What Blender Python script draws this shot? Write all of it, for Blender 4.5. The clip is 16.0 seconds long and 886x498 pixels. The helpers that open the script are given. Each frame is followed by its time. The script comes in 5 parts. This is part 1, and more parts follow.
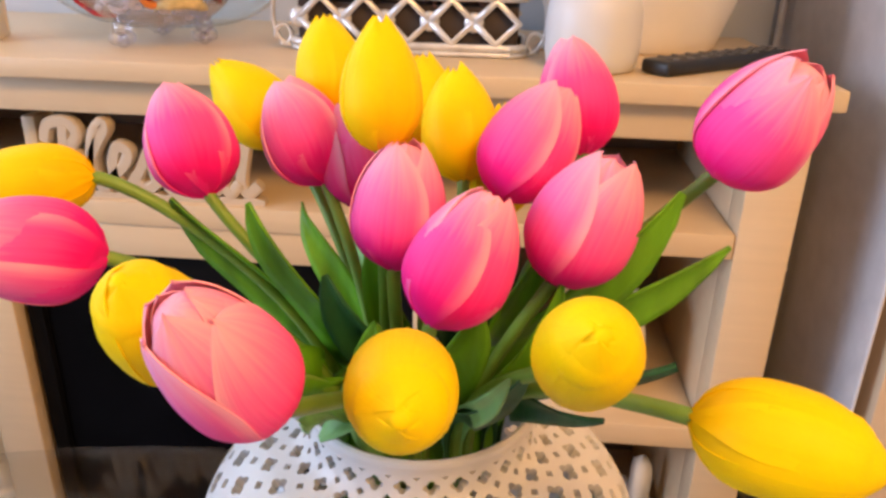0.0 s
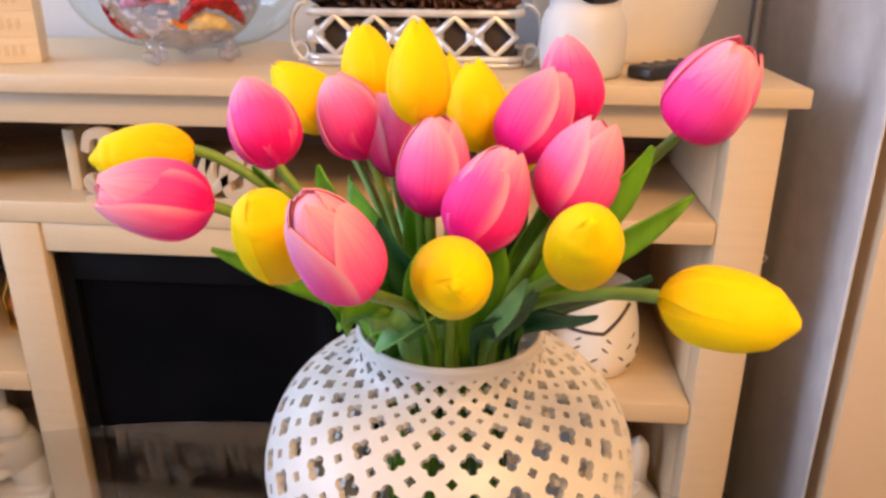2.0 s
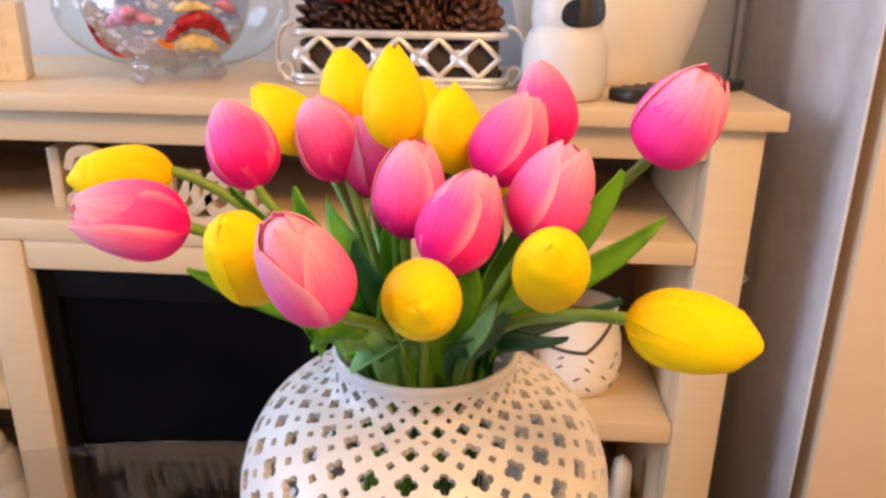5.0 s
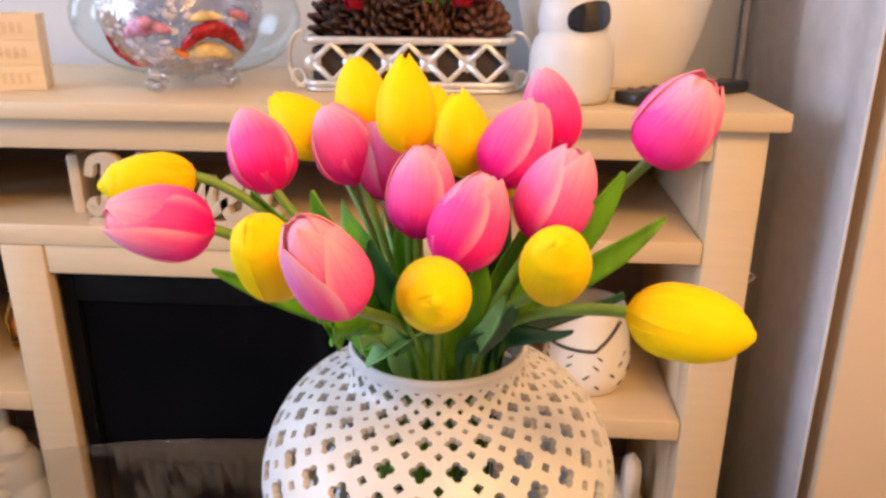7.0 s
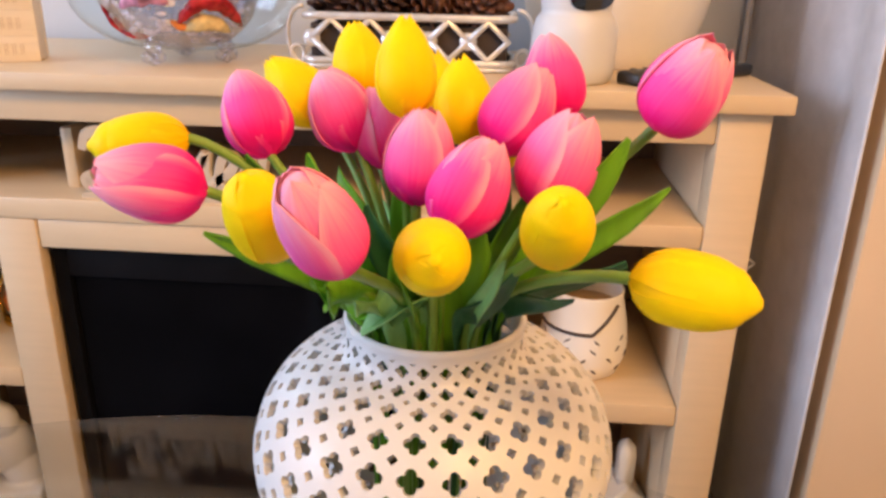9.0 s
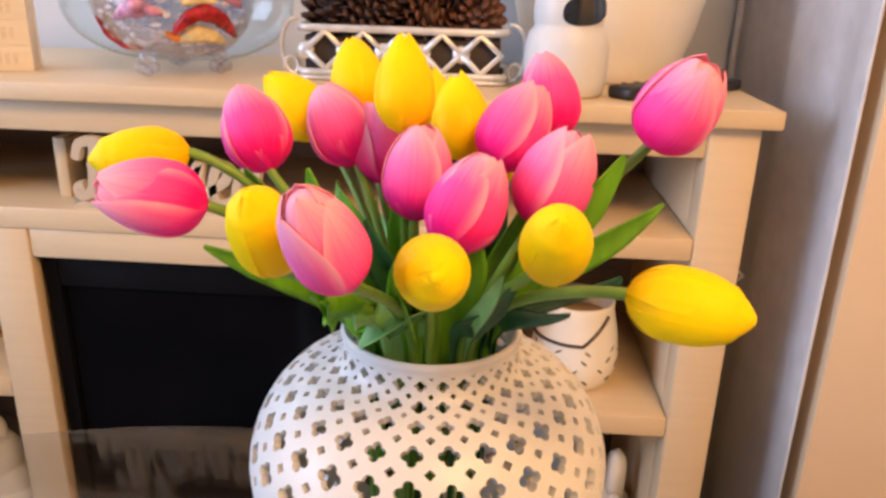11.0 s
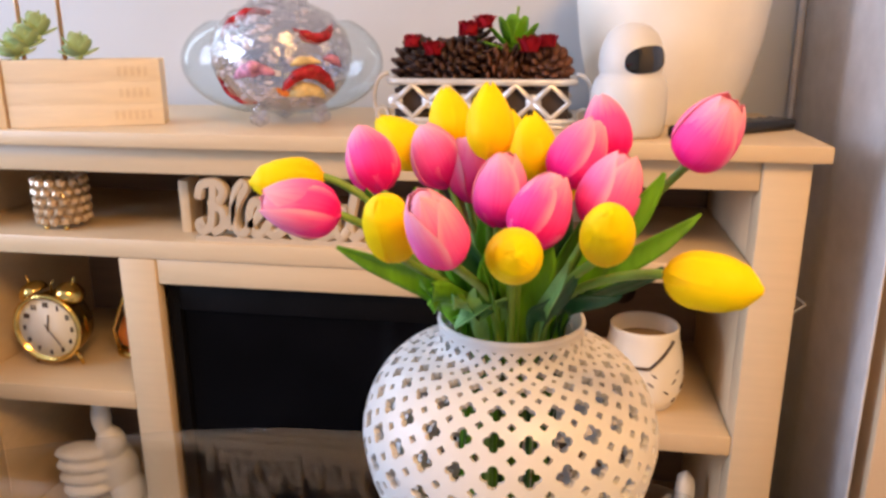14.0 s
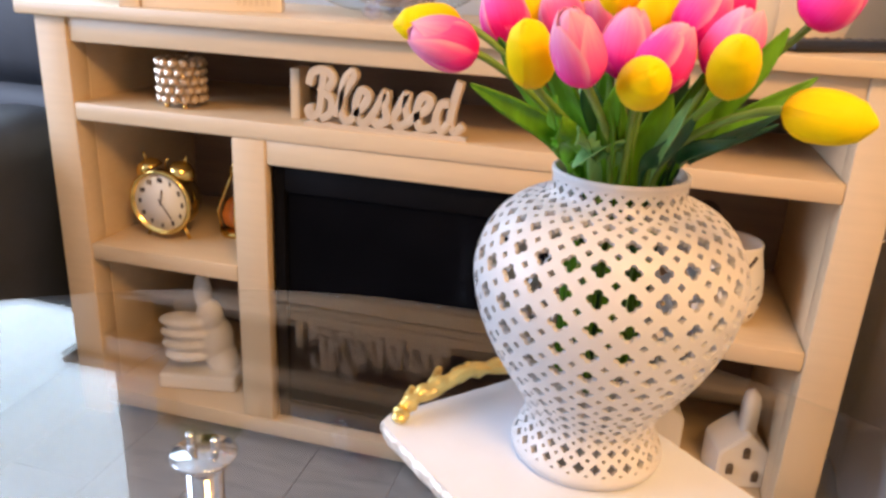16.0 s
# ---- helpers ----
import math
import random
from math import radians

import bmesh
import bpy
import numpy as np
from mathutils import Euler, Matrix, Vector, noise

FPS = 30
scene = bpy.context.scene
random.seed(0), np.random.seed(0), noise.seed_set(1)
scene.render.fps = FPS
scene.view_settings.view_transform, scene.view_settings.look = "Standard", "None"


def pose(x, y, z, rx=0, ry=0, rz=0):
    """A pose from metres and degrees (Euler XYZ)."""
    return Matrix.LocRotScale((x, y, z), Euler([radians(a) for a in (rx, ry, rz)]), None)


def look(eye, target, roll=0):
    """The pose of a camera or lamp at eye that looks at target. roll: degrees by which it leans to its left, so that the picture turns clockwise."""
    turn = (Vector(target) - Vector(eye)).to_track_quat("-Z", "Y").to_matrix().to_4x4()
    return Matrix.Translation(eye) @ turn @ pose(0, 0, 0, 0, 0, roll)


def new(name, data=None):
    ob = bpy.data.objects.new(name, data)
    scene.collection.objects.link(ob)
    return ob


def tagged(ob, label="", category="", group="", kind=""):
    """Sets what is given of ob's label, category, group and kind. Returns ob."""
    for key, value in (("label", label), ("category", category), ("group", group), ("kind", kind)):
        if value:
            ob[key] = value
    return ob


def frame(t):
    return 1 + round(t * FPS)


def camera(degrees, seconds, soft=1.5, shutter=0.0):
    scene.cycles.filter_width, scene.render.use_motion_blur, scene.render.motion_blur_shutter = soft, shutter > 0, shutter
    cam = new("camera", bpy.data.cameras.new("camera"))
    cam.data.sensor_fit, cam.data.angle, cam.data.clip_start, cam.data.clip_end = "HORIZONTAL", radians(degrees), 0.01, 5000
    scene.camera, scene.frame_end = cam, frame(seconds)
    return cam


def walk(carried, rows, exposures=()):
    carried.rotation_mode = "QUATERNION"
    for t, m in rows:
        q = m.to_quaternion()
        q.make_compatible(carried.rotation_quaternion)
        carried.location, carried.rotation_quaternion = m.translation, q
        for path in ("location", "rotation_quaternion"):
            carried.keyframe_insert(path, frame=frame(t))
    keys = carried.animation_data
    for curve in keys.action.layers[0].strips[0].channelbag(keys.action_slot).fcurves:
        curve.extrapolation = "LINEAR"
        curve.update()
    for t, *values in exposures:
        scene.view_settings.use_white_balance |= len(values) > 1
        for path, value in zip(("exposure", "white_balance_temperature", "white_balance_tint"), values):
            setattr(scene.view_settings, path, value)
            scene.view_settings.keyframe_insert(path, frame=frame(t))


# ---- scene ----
cam = camera(60.3, 16.0, soft=2.9)
PATH = [
    (0, (0.38, -0.858, 0.988), (0.226, 0.977, 0.208), 1.5),
    (0.5, (0.383, -0.871, 0.989), (0.251, 0.947, 0.166), 1.7),
    (1, (0.379, -0.909, 0.979), (0.259, 0.921, 0.182), 2.5),
    (1.5, (0.382, -0.939, 0.977), (0.25, 0.909, 0.222), 1.6),
    (2, (0.372, -0.956, 0.987), (0.226, 0.902, 0.26), 0.4),
    (2.5, (0.361, -0.962, 0.994), (0.212, 0.901, 0.281), 0.0),
    (3, (0.371, -0.961, 0.996), (0.225, 0.906, 0.295), 0.1),
    (3.5, (0.373, -0.957, 0.991), (0.233, 0.913, 0.296), 0.4),
    (4, (0.371, -0.962, 0.994), (0.244, 0.911, 0.304), 0.8),
    (4.5, (0.379, -0.957, 0.99), (0.262, 0.918, 0.304), 1.0),
    (7, (0.381, -0.98, 0.996), (0.236, 0.897, 0.32), 0.2),
    (7.5, (0.381, -0.978, 0.994), (0.225, 0.896, 0.313), 0.1),
    (8, (0.381, -0.978, 0.99), (0.219, 0.892, 0.299), 0.2),
    (8.5, (0.378, -0.978, 0.987), (0.226, 0.891, 0.29), 0.7),
    (9, (0.38, -0.974, 0.981), (0.244, 0.893, 0.278), 1.2),
    (11.5, (0.371, -0.983, 0.986), (0.264, 0.902, 0.325), 1.7),
    (12, (0.346, -0.995, 0.985), (0.238, 0.898, 0.351), 1.6),
    (12.5, (0.338, -1.004, 0.983), (0.222, 0.899, 0.38), 1.3),
    (13, (0.331, -1.019, 0.999), (0.191, 0.89, 0.42), 1.0),
    (13.5, (0.335, -1.019, 0.994), (0.158, 0.895, 0.441), 0.6),
    (14, (0.379, -1.098, 0.991), (0.078, 0.799, 0.434), -0.1),
    (14.3, (0.424, -1.144, 0.976), (0.046, 0.731, 0.393), -0.9),
    (14.5, (0.433, -1.168, 0.975), (0.015, 0.694, 0.379), -2.1),
    (15, (0.449, -1.188, 0.989), (-0.047, 0.65, 0.374), -5.0),
    (15.5, (0.394, -1.206, 0.965), (-0.108, 0.625, 0.336), -2.9),
    (15.8, (0.36, -1.199, 0.934), (-0.118, 0.631, 0.283), 0.6),
    (16, (0.355, -1.182, 0.926), (-0.102, 0.638, 0.235), 3.0),
]
walk(cam, [(t, look(eye, target, roll)) for t, eye, target, roll in PATH],
     [(0, -0.10), (0.5, -0.14), (1, -0.13), (2, -0.04), (3, -0.02), (14, -0.02), (15, 0.0), (16, 0.06)])

# ---- world and lights ----
world = bpy.data.worlds.new("room_world")
scene.world = world
world.use_nodes = True
world.node_tree.nodes["Background"].inputs[0].default_value = (0.80, 0.88, 1.0, 1)
world.node_tree.nodes["Background"].inputs[1].default_value = 1.0


def area_lamp(name, m, size_x, size_y, watts, colour):
    data = bpy.data.lights.new(name, "AREA")
    data.shape, data.size, data.size_y, data.energy, data.color = "RECTANGLE", size_x, size_y, watts, colour
    ob = new(name, data)
    ob.matrix_world = m
    return ob


# daylight in the openings of the north and west windows, and the warm ceiling lamp
area_lamp("north_window_daylight", look((-1.59, 0.52, 1.50), (-1.45, -1.0, 1.20)), 1.12, 1.29, 21.0, (0.66, 0.82, 1.0))
area_lamp("west_window_daylight", look((-2.52, -1.3, 1.45), (0.3, -0.7, 1.0)), 1.5, 1.3, 77.0, (0.60, 0.71, 1.0))
area_lamp("ceiling_lamp_light", look((1.0, -1.65, 2.34), (0.4, -0.3, 0.7)), 0.8, 0.8, 70.0, (1.0, 0.53, 0.165))


# ---- materials ----
def mat(name, colour, rough=0.5, metal=0.0, noise_scale=0.0, vary=0.0, bump=0.0, bump_scale=60.0, stretch=(1, 1, 1), coat=0.0, spec=0.5):
    m = bpy.data.materials.new(name)
    m.use_nodes = True
    nt = m.node_tree
    b = nt.nodes["Principled BSDF"]
    b.inputs["Base Color"].default_value = (*colour, 1)
    b.inputs["Roughness"].default_value = rough
    b.inputs["Metallic"].default_value = metal
    b.inputs["Coat Weight"].default_value = coat
    b.inputs["Specular IOR Level"].default_value = spec
    if noise_scale or bump:
        tc = nt.nodes.new("ShaderNodeTexCoord")
        mp = nt.nodes.new("ShaderNodeMapping")
        mp.inputs["Scale"].default_value = stretch
        nt.links.new(tc.outputs["Object"], mp.inputs[0])
    if noise_scale:
        n1 = nt.nodes.new("ShaderNodeTexNoise")
        n1.inputs["Scale"].default_value = noise_scale
        n1.inputs["Detail"].default_value = 6
        nt.links.new(mp.outputs[0], n1.inputs["Vector"])
        rp = nt.nodes.new("ShaderNodeValToRGB")
        lo = [c * (1 - vary) for c in colour]
        hi = [min(1, c * (1 + vary)) for c in colour]
        rp.color_ramp.elements[0].color, rp.color_ramp.elements[0].position = (*lo, 1), 0.3
        rp.color_ramp.elements[1].color, rp.color_ramp.elements[1].position = (*hi, 1), 0.7
        nt.links.new(n1.outputs["Fac"], rp.inputs[0])
        nt.links.new(rp.outputs[0], b.inputs["Base Color"])
        mr = nt.nodes.new("ShaderNodeMapRange")
        mr.inputs["To Min"].default_value, mr.inputs["To Max"].default_value = rough * 0.85, min(1, rough * 1.15)
        nt.links.new(n1.outputs["Fac"], mr.inputs[0])
        nt.links.new(mr.outputs[0], b.inputs["Roughness"])
    if bump:
        n2 = nt.nodes.new("ShaderNodeTexNoise")
        n2.inputs["Scale"].default_value = bump_scale
        n2.inputs["Detail"].default_value = 4
        nt.links.new(mp.outputs[0], n2.inputs["Vector"])
        bp = nt.nodes.new("ShaderNodeBump")
        bp.inputs["Strength"].default_value = bump
        bp.inputs["Distance"].default_value = 0.002
        nt.links.new(n2.outputs["Fac"], bp.inputs["Height"])
        nt.links.new(bp.outputs[0], b.inputs["Normal"])
    return m


def petal_mat(name, base, body, edge, rim_from, vein, streak):
    """Petal paint: v runs from base to tip, u across; streaks of the deep base colour run up the veins, the rims pale softly."""
    m = bpy.data.materials.new(name)
    m.use_nodes = True
    nt = m.node_tree
    b = nt.nodes["Principled BSDF"]
    b.inputs["Roughness"].default_value = 0.52
    b.inputs["Specular IOR Level"].default_value = 0.12
    tc = nt.nodes.new("ShaderNodeTexCoord")
    sp = nt.nodes.new("ShaderNodeSeparateXYZ")
    nt.links.new(tc.outputs["UV"], sp.inputs[0])
    # veins: noise drawn out along the petal
    mp = nt.nodes.new("ShaderNodeMapping")
    mp.inputs["Scale"].default_value = (30, 1.8, 1)
    nt.links.new(tc.outputs["UV"], mp.inputs[0])
    n2 = nt.nodes.new("ShaderNodeTexNoise")
    n2.inputs["Scale"].default_value = 1.0
    n2.inputs["Detail"].default_value = 3.0
    nt.links.new(mp.outputs[0], n2.inputs["Vector"])
    shift = nt.nodes.new("ShaderNodeMapRange")
    shift.inputs["From Min"].default_value, shift.inputs["From Max"].default_value = 0.25, 0.75
    shift.inputs["To Min"].default_value, shift.inputs["To Max"].default_value = -streak, streak
    nt.links.new(n2.outputs["Fac"], shift.inputs[0])
    add = nt.nodes.new("ShaderNodeMath")
    add.operation = "ADD"
    nt.links.new(sp.outputs["Y"], add.inputs[0])
    nt.links.new(shift.outputs[0], add.inputs[1])
    ramp_v = nt.nodes.new("ShaderNodeValToRGB")
    e = ramp_v.color_ramp.elements
    e[0].position, e[0].color = 0.18, (*base, 1)
    e[1].position, e[1].color = 1.0, (*edge, 1)
    mid = e.new(0.60)
    mid.color = (*body, 1)
    nt.links.new(add.outputs[0], ramp_v.inputs[0])
    # distance from the midrib
    sub = nt.nodes.new("ShaderNodeMath")
    sub.operation = "SUBTRACT"
    sub.inputs[1].default_value = 0.5
    nt.links.new(sp.outputs["X"], sub.inputs[0])
    ab = nt.nodes.new("ShaderNodeMath")
    ab.operation = "ABSOLUTE"
    nt.links.new(sub.outputs[0], ab.inputs[0])
    rim = nt.nodes.new("ShaderNodeMapRange")
    rim.inputs["From Min"].default_value, rim.inputs["From Max"].default_value = rim_from, 0.5
    rim.interpolation_type = "SMOOTHSTEP"
    rim.inputs["To Max"].default_value = 0.85
    nt.links.new(ab.outputs[0], rim.inputs[0])
    up = nt.nodes.new("ShaderNodeMapRange")
    up.inputs["From Min"].default_value, up.inputs["From Max"].default_value = 0.08, 0.5
    nt.links.new(sp.outputs["Y"], up.inputs[0])
    pale = nt.nodes.new("ShaderNodeMath")
    pale.operation = "MULTIPLY"
    nt.links.new(rim.outputs[0], pale.inputs[0])
    nt.links.new(up.outputs[0], pale.inputs[1])
    mix = nt.nodes.new("ShaderNodeMix")
    mix.data_type = "RGBA"
    nt.links.new(pale.outputs[0], mix.inputs[0])
    nt.links.new(ramp_v.outputs[0], mix.inputs[6])
    mix.inputs[7].default_value = (*edge, 1)
    # blotches
    n1 = nt.nodes.new("ShaderNodeTexNoise")
    n1.inputs["Scale"].default_value = 45
    nt.links.new(tc.outputs["Object"], n1.inputs["Vector"])
    mr = nt.nodes.new("ShaderNodeMapRange")
    mr.inputs["To Min"].default_value, mr.inputs["To Max"].default_value = 0.86, 1.08
    nt.links.new(n1.outputs["Fac"], mr.inputs[0])
    mul = nt.nodes.new("ShaderNodeMix")
    mul.data_type, mul.blend_type = "RGBA", "MULTIPLY"
    mul.inputs[0].default_value = 1.0
    nt.links.new(mix.outputs[2], mul.inputs[6])
    nt.links.new(mr.outputs[0], mul.inputs[7])
    nt.links.new(mul.outputs[2], b.inputs["Base Color"])
    bp = nt.nodes.new("ShaderNodeBump")
    bp.inputs["Strength"].default_value, bp.inputs["Distance"].default_value = vein, 0.0015
    nt.links.new(n2.outputs["Fac"], bp.inputs["Height"])
    nt.links.new(bp.outputs[0], b.inputs["Normal"])
    # some of the light passes through the petal
    tl = nt.nodes.new("ShaderNodeBsdfTranslucent")
    nt.links.new(mul.outputs[2], tl.inputs["Color"])
    nt.links.new(bp.outputs[0], tl.inputs["Normal"])
    thru = nt.nodes.new("ShaderNodeMixShader")
    thru.inputs[0].default_value = 0.08
    nt.links.new(b.outputs[0], thru.inputs[1])
    nt.links.new(tl.outputs[0], thru.inputs[2])
    nt.links.new(thru.outputs[0], nt.nodes["Material Output"].inputs[0])
    return m


def glass_mat(name, tint, gloss=0.04, grow=5.0, rough=0.0, ripple=0.0):
    """Thin clear glass: a tinted see-through body under a gloss that grows at grazing angles."""
    m = bpy.data.materials.new(name)
    m.use_nodes = True
    nt = m.node_tree
    nt.nodes.remove(nt.nodes["Principled BSDF"])
    tr = nt.nodes.new("ShaderNodeBsdfTransparent")
    tr.inputs[0].default_value = (*tint, 1)
    gl = nt.nodes.new("ShaderNodeBsdfGlossy")
    gl.inputs["Roughness"].default_value = rough
    lw = nt.nodes.new("ShaderNodeLayerWeight")
    lw.inputs[0].default_value = 0.5
    pw = nt.nodes.new("ShaderNodeMath")
    pw.operation = "POWER"
    pw.inputs[1].default_value = grow
    nt.links.new(lw.outputs["Facing"], pw.inputs[0])
    fr = nt.nodes.new("ShaderNodeMapRange")
    fr.inputs["To Min"].default_value, fr.inputs["To Max"].default_value = gloss, 1.0
    nt.links.new(pw.outputs[0], fr.inputs[0])
    mx = nt.nodes.new("ShaderNodeMixShader")
    if ripple:
        nz = nt.nodes.new("ShaderNodeTexNoise")
        nz.inputs["Scale"].default_value = 75
        tc = nt.nodes.new("ShaderNodeTexCoord")
        nt.links.new(tc.outputs["Object"], nz.inputs["Vector"])
        bp = nt.nodes.new("ShaderNodeBump")
        bp.inputs["Strength"].default_value, bp.inputs["Distance"].default_value = ripple, 0.006
        nt.links.new(nz.outputs["Fac"], bp.inputs["Height"])
        nt.links.new(bp.outputs[0], gl.inputs["Normal"])
        nt.links.new(bp.outputs[0], lw.inputs["Normal"])
    nt.links.new(fr.outputs[0], mx.inputs[0])
    nt.links.new(tr.outputs[0], mx.inputs[1])
    nt.links.new(gl.outputs[0], mx.inputs[2])
    nt.links.new(mx.outputs[0], nt.nodes["Material Output"].inputs[0])
    return m


M_WALL = mat("painted_wall", (0.57, 0.59, 0.61), 0.75, noise_scale=2.5, vary=0.04, bump=0.08, bump_scale=180)
M_BEIGE = mat("beige_wall", (0.70, 0.515, 0.325), 0.7, noise_scale=3, vary=0.05, bump=0.08, bump_scale=160)
M_CEIL = mat("ceiling_paint", (0.80, 0.80, 0.78), 0.85, noise_scale=2, vary=0.03)
M_FLOOR = mat("grey_floor_board", (0.24, 0.245, 0.25), 0.42, noise_scale=9, vary=0.22, bump=0.15, bump_scale=40, stretch=(1, 8, 1))
M_CURTAIN = mat("grey_satin_curtain", (0.60, 0.57, 0.56), 0.34, noise_scale=30, vary=0.08, bump=0.1, bump_scale=500, spec=0.6)
M_WOOD = mat("whitewashed_wood", (0.63, 0.485, 0.305), 0.5, noise_scale=7, vary=0.035, bump=0.08, bump_scale=26, stretch=(1, 6, 14))
M_WOODX = mat("whitewashed_board", (0.63, 0.485, 0.305), 0.40, noise_scale=7, vary=0.035, bump=0.08, bump_scale=26, stretch=(1, 10, 10))
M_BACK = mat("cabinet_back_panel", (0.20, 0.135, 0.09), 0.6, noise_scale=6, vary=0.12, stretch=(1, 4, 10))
M_BLACK = mat("black_firebox", (0.004, 0.004, 0.005), 0.5, noise_scale=12, vary=0.3, spec=0.08)
M_BLACKGLASS = mat("black_glass", (0.003, 0.003, 0.004), 0.10, noise_scale=6, vary=0.4, spec=0.04)
M_CERAMIC = mat("white_glazed_ceramic", (0.64, 0.635, 0.63), 0.34, noise_scale=5, vary=0.03, bump=0.08, bump_scale=45, spec=0.3)
M_CERAMIC2 = mat("white_bisque_ceramic", (0.84, 0.79, 0.70), 0.4, noise_scale=12, vary=0.05, bump=0.06, bump_scale=90)
M_SLIT = mat("dark_slit", (0.05, 0.03, 0.02), 0.6)
M_GOLD = mat("polished_gold", (0.90, 0.67, 0.22), 0.36, 1.0, noise_scale=25, vary=0.12, bump=0.35, bump_scale=140)
M_BRASS = mat("bright_brass", (0.80, 0.57, 0.18), 0.16, 1.0, noise_scale=20, vary=0.08)
M_SILVERLEAF = mat("silver_leaf_edge", (0.66, 0.61, 0.53), 0.38, 0.35, noise_scale=60, vary=0.35, bump=1.0, bump_scale=130)
M_CHROME = mat("chrome", (0.72, 0.73, 0.74), 0.08, 1.0, noise_scale=8, vary=0.03)
M_MARBLE = mat("white_marble", (0.66, 0.70, 0.76), 0.2, noise_scale=11, vary=0.05, bump=0.03, bump_scale=60)
M_SOFA = mat("dark_slate_leather", (0.026, 0.032, 0.043), 0.48, noise_scale=8, vary=0.25, bump=0.25, bump_scale=120)
M_PINE = mat("pale_pine", (0.80, 0.69, 0.52), 0.55, noise_scale=9, vary=0.05, bump=0.12, bump_scale=20, stretch=(1, 8, 12))
M_PINEDARK = mat("darker_pine_edge", (0.42, 0.28, 0.15), 0.6, noise_scale=12, vary=0.15)
M_INK = mat("faint_grey_ink", (0.66, 0.54, 0.39), 0.7)
M_COPPER = mat("brushed_copper", (0.72, 0.42, 0.20), 0.3, 1.0, noise_scale=20, vary=0.1)
M_CONE = mat("pinecone_brown", (0.055, 0.022, 0.013), 0.55, noise_scale=60, vary=0.5)
M_CONE2 = mat("pinecone_russet", (0.115, 0.040, 0.017), 0.55, noise_scale=60, vary=0.45)
M_RED = mat("red_fabric", (0.50, 0.008, 0.03), 0.6, noise_scale=40, vary=0.2)
M_REDGLASS = mat("red_art_glass", (0.36, 0.012, 0.016), 0.22, noise_scale=70, vary=0.6, bump=0.5, bump_scale=90, spec=0.35)
M_YELGLASS = mat("amber_art_glass", (0.74, 0.60, 0.30), 0.22, noise_scale=60, vary=0.35, bump=0.5, bump_scale=90, spec=0.35)
M_SILVER = mat("antique_white_metal", (0.70, 0.69, 0.67), 0.35, 0.5, noise_scale=40, vary=0.15)
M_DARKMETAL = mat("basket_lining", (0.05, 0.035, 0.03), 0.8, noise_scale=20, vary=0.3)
M_PLASTIC = mat("black_plastic", (0.012, 0.012, 0.013), 0.4, noise_scale=30, vary=0.2)
M_BUTTON = mat("grey_button", (0.12, 0.12, 0.13), 0.5)
M_EYE = mat("black_gloss", (0.004, 0.004, 0.004), 0.06, coat=1.0)
M_DIAL = mat("cream_dial", (0.80, 0.76, 0.66), 0.5, noise_scale=9, vary=0.03)
M_SIGN = mat("white_painted_mdf", (0.53, 0.43, 0.31), 0.6, noise_scale=14, vary=0.05)
M_STATUE = mat("white_matt_resin", (0.74, 0.71, 0.66), 0.55, noise_scale=14, vary=0.05, bump=0.06, bump_scale=70)
M_ORANGE = mat("orange_glass", (0.75, 0.22, 0.04), 0.2, noise_scale=20, vary=0.3)
M_CRYSTAL = mat("crystal_beads", (0.50, 0.38, 0.25), 0.14, 0.35, noise_scale=60, vary=0.25, coat=0.6)
M_STEM = mat("stem_green", (0.15, 0.27, 0.03), 0.45, noise_scale=30, vary=0.25, bump=0.15, bump_scale=90)
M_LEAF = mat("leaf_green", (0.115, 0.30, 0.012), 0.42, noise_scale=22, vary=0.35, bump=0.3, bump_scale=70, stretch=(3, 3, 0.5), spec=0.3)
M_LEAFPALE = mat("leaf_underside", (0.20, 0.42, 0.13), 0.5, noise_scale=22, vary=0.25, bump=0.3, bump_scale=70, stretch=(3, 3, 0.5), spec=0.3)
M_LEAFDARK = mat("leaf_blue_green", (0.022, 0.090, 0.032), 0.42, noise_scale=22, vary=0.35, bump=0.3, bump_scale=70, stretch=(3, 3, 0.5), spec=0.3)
M_SUCC = mat("succulent_green", (0.36, 0.50, 0.24), 0.5, noise_scale=30, vary=0.2)
M_PINK = petal_mat("pink_petal", (0.97, 0.010, 0.25), (0.98, 0.090, 0.40), (0.98, 0.39, 0.56), 0.36, 0.24, 0.08)
M_PINKLIGHT = petal_mat("pale_pink_petal", (0.97, 0.018, 0.29), (0.98, 0.165, 0.45), (0.98, 0.44, 0.59), 0.36, 0.24, 0.08)
M_YELLOW = petal_mat("yellow_petal", (0.96, 0.60, 0.0), (0.98, 0.70, 0.0), (0.99, 0.73, 0.001), 0.40, 0.15, 0.06)
M_TABLEGLASS = glass_mat("clear_table_glass", (0.95, 0.955, 0.955), 0.04, 4.2)
M_CLEAR = glass_mat("clear_crystal", (0.95, 0.94, 0.965), 0.13, 2.2, 0.05, 0.8)
M_LILAC = mat("lilac_art_glass", (0.50, 0.22, 0.34), 0.22, noise_scale=70, vary=0.6, bump=0.5, bump_scale=90, spec=0.35)
# pale colour of the chips that stand for the bowl's highlights
M_SPARKLE = mat("pale_sparkle_chip", (0.74, 0.71, 0.80), 0.15, 0.0, noise_scale=120, vary=0.3, coat=0.6)
M_BLUEGLASS = glass_mat("pale_blue_glass", (0.955, 0.98, 0.99), 0.03, 5.0)
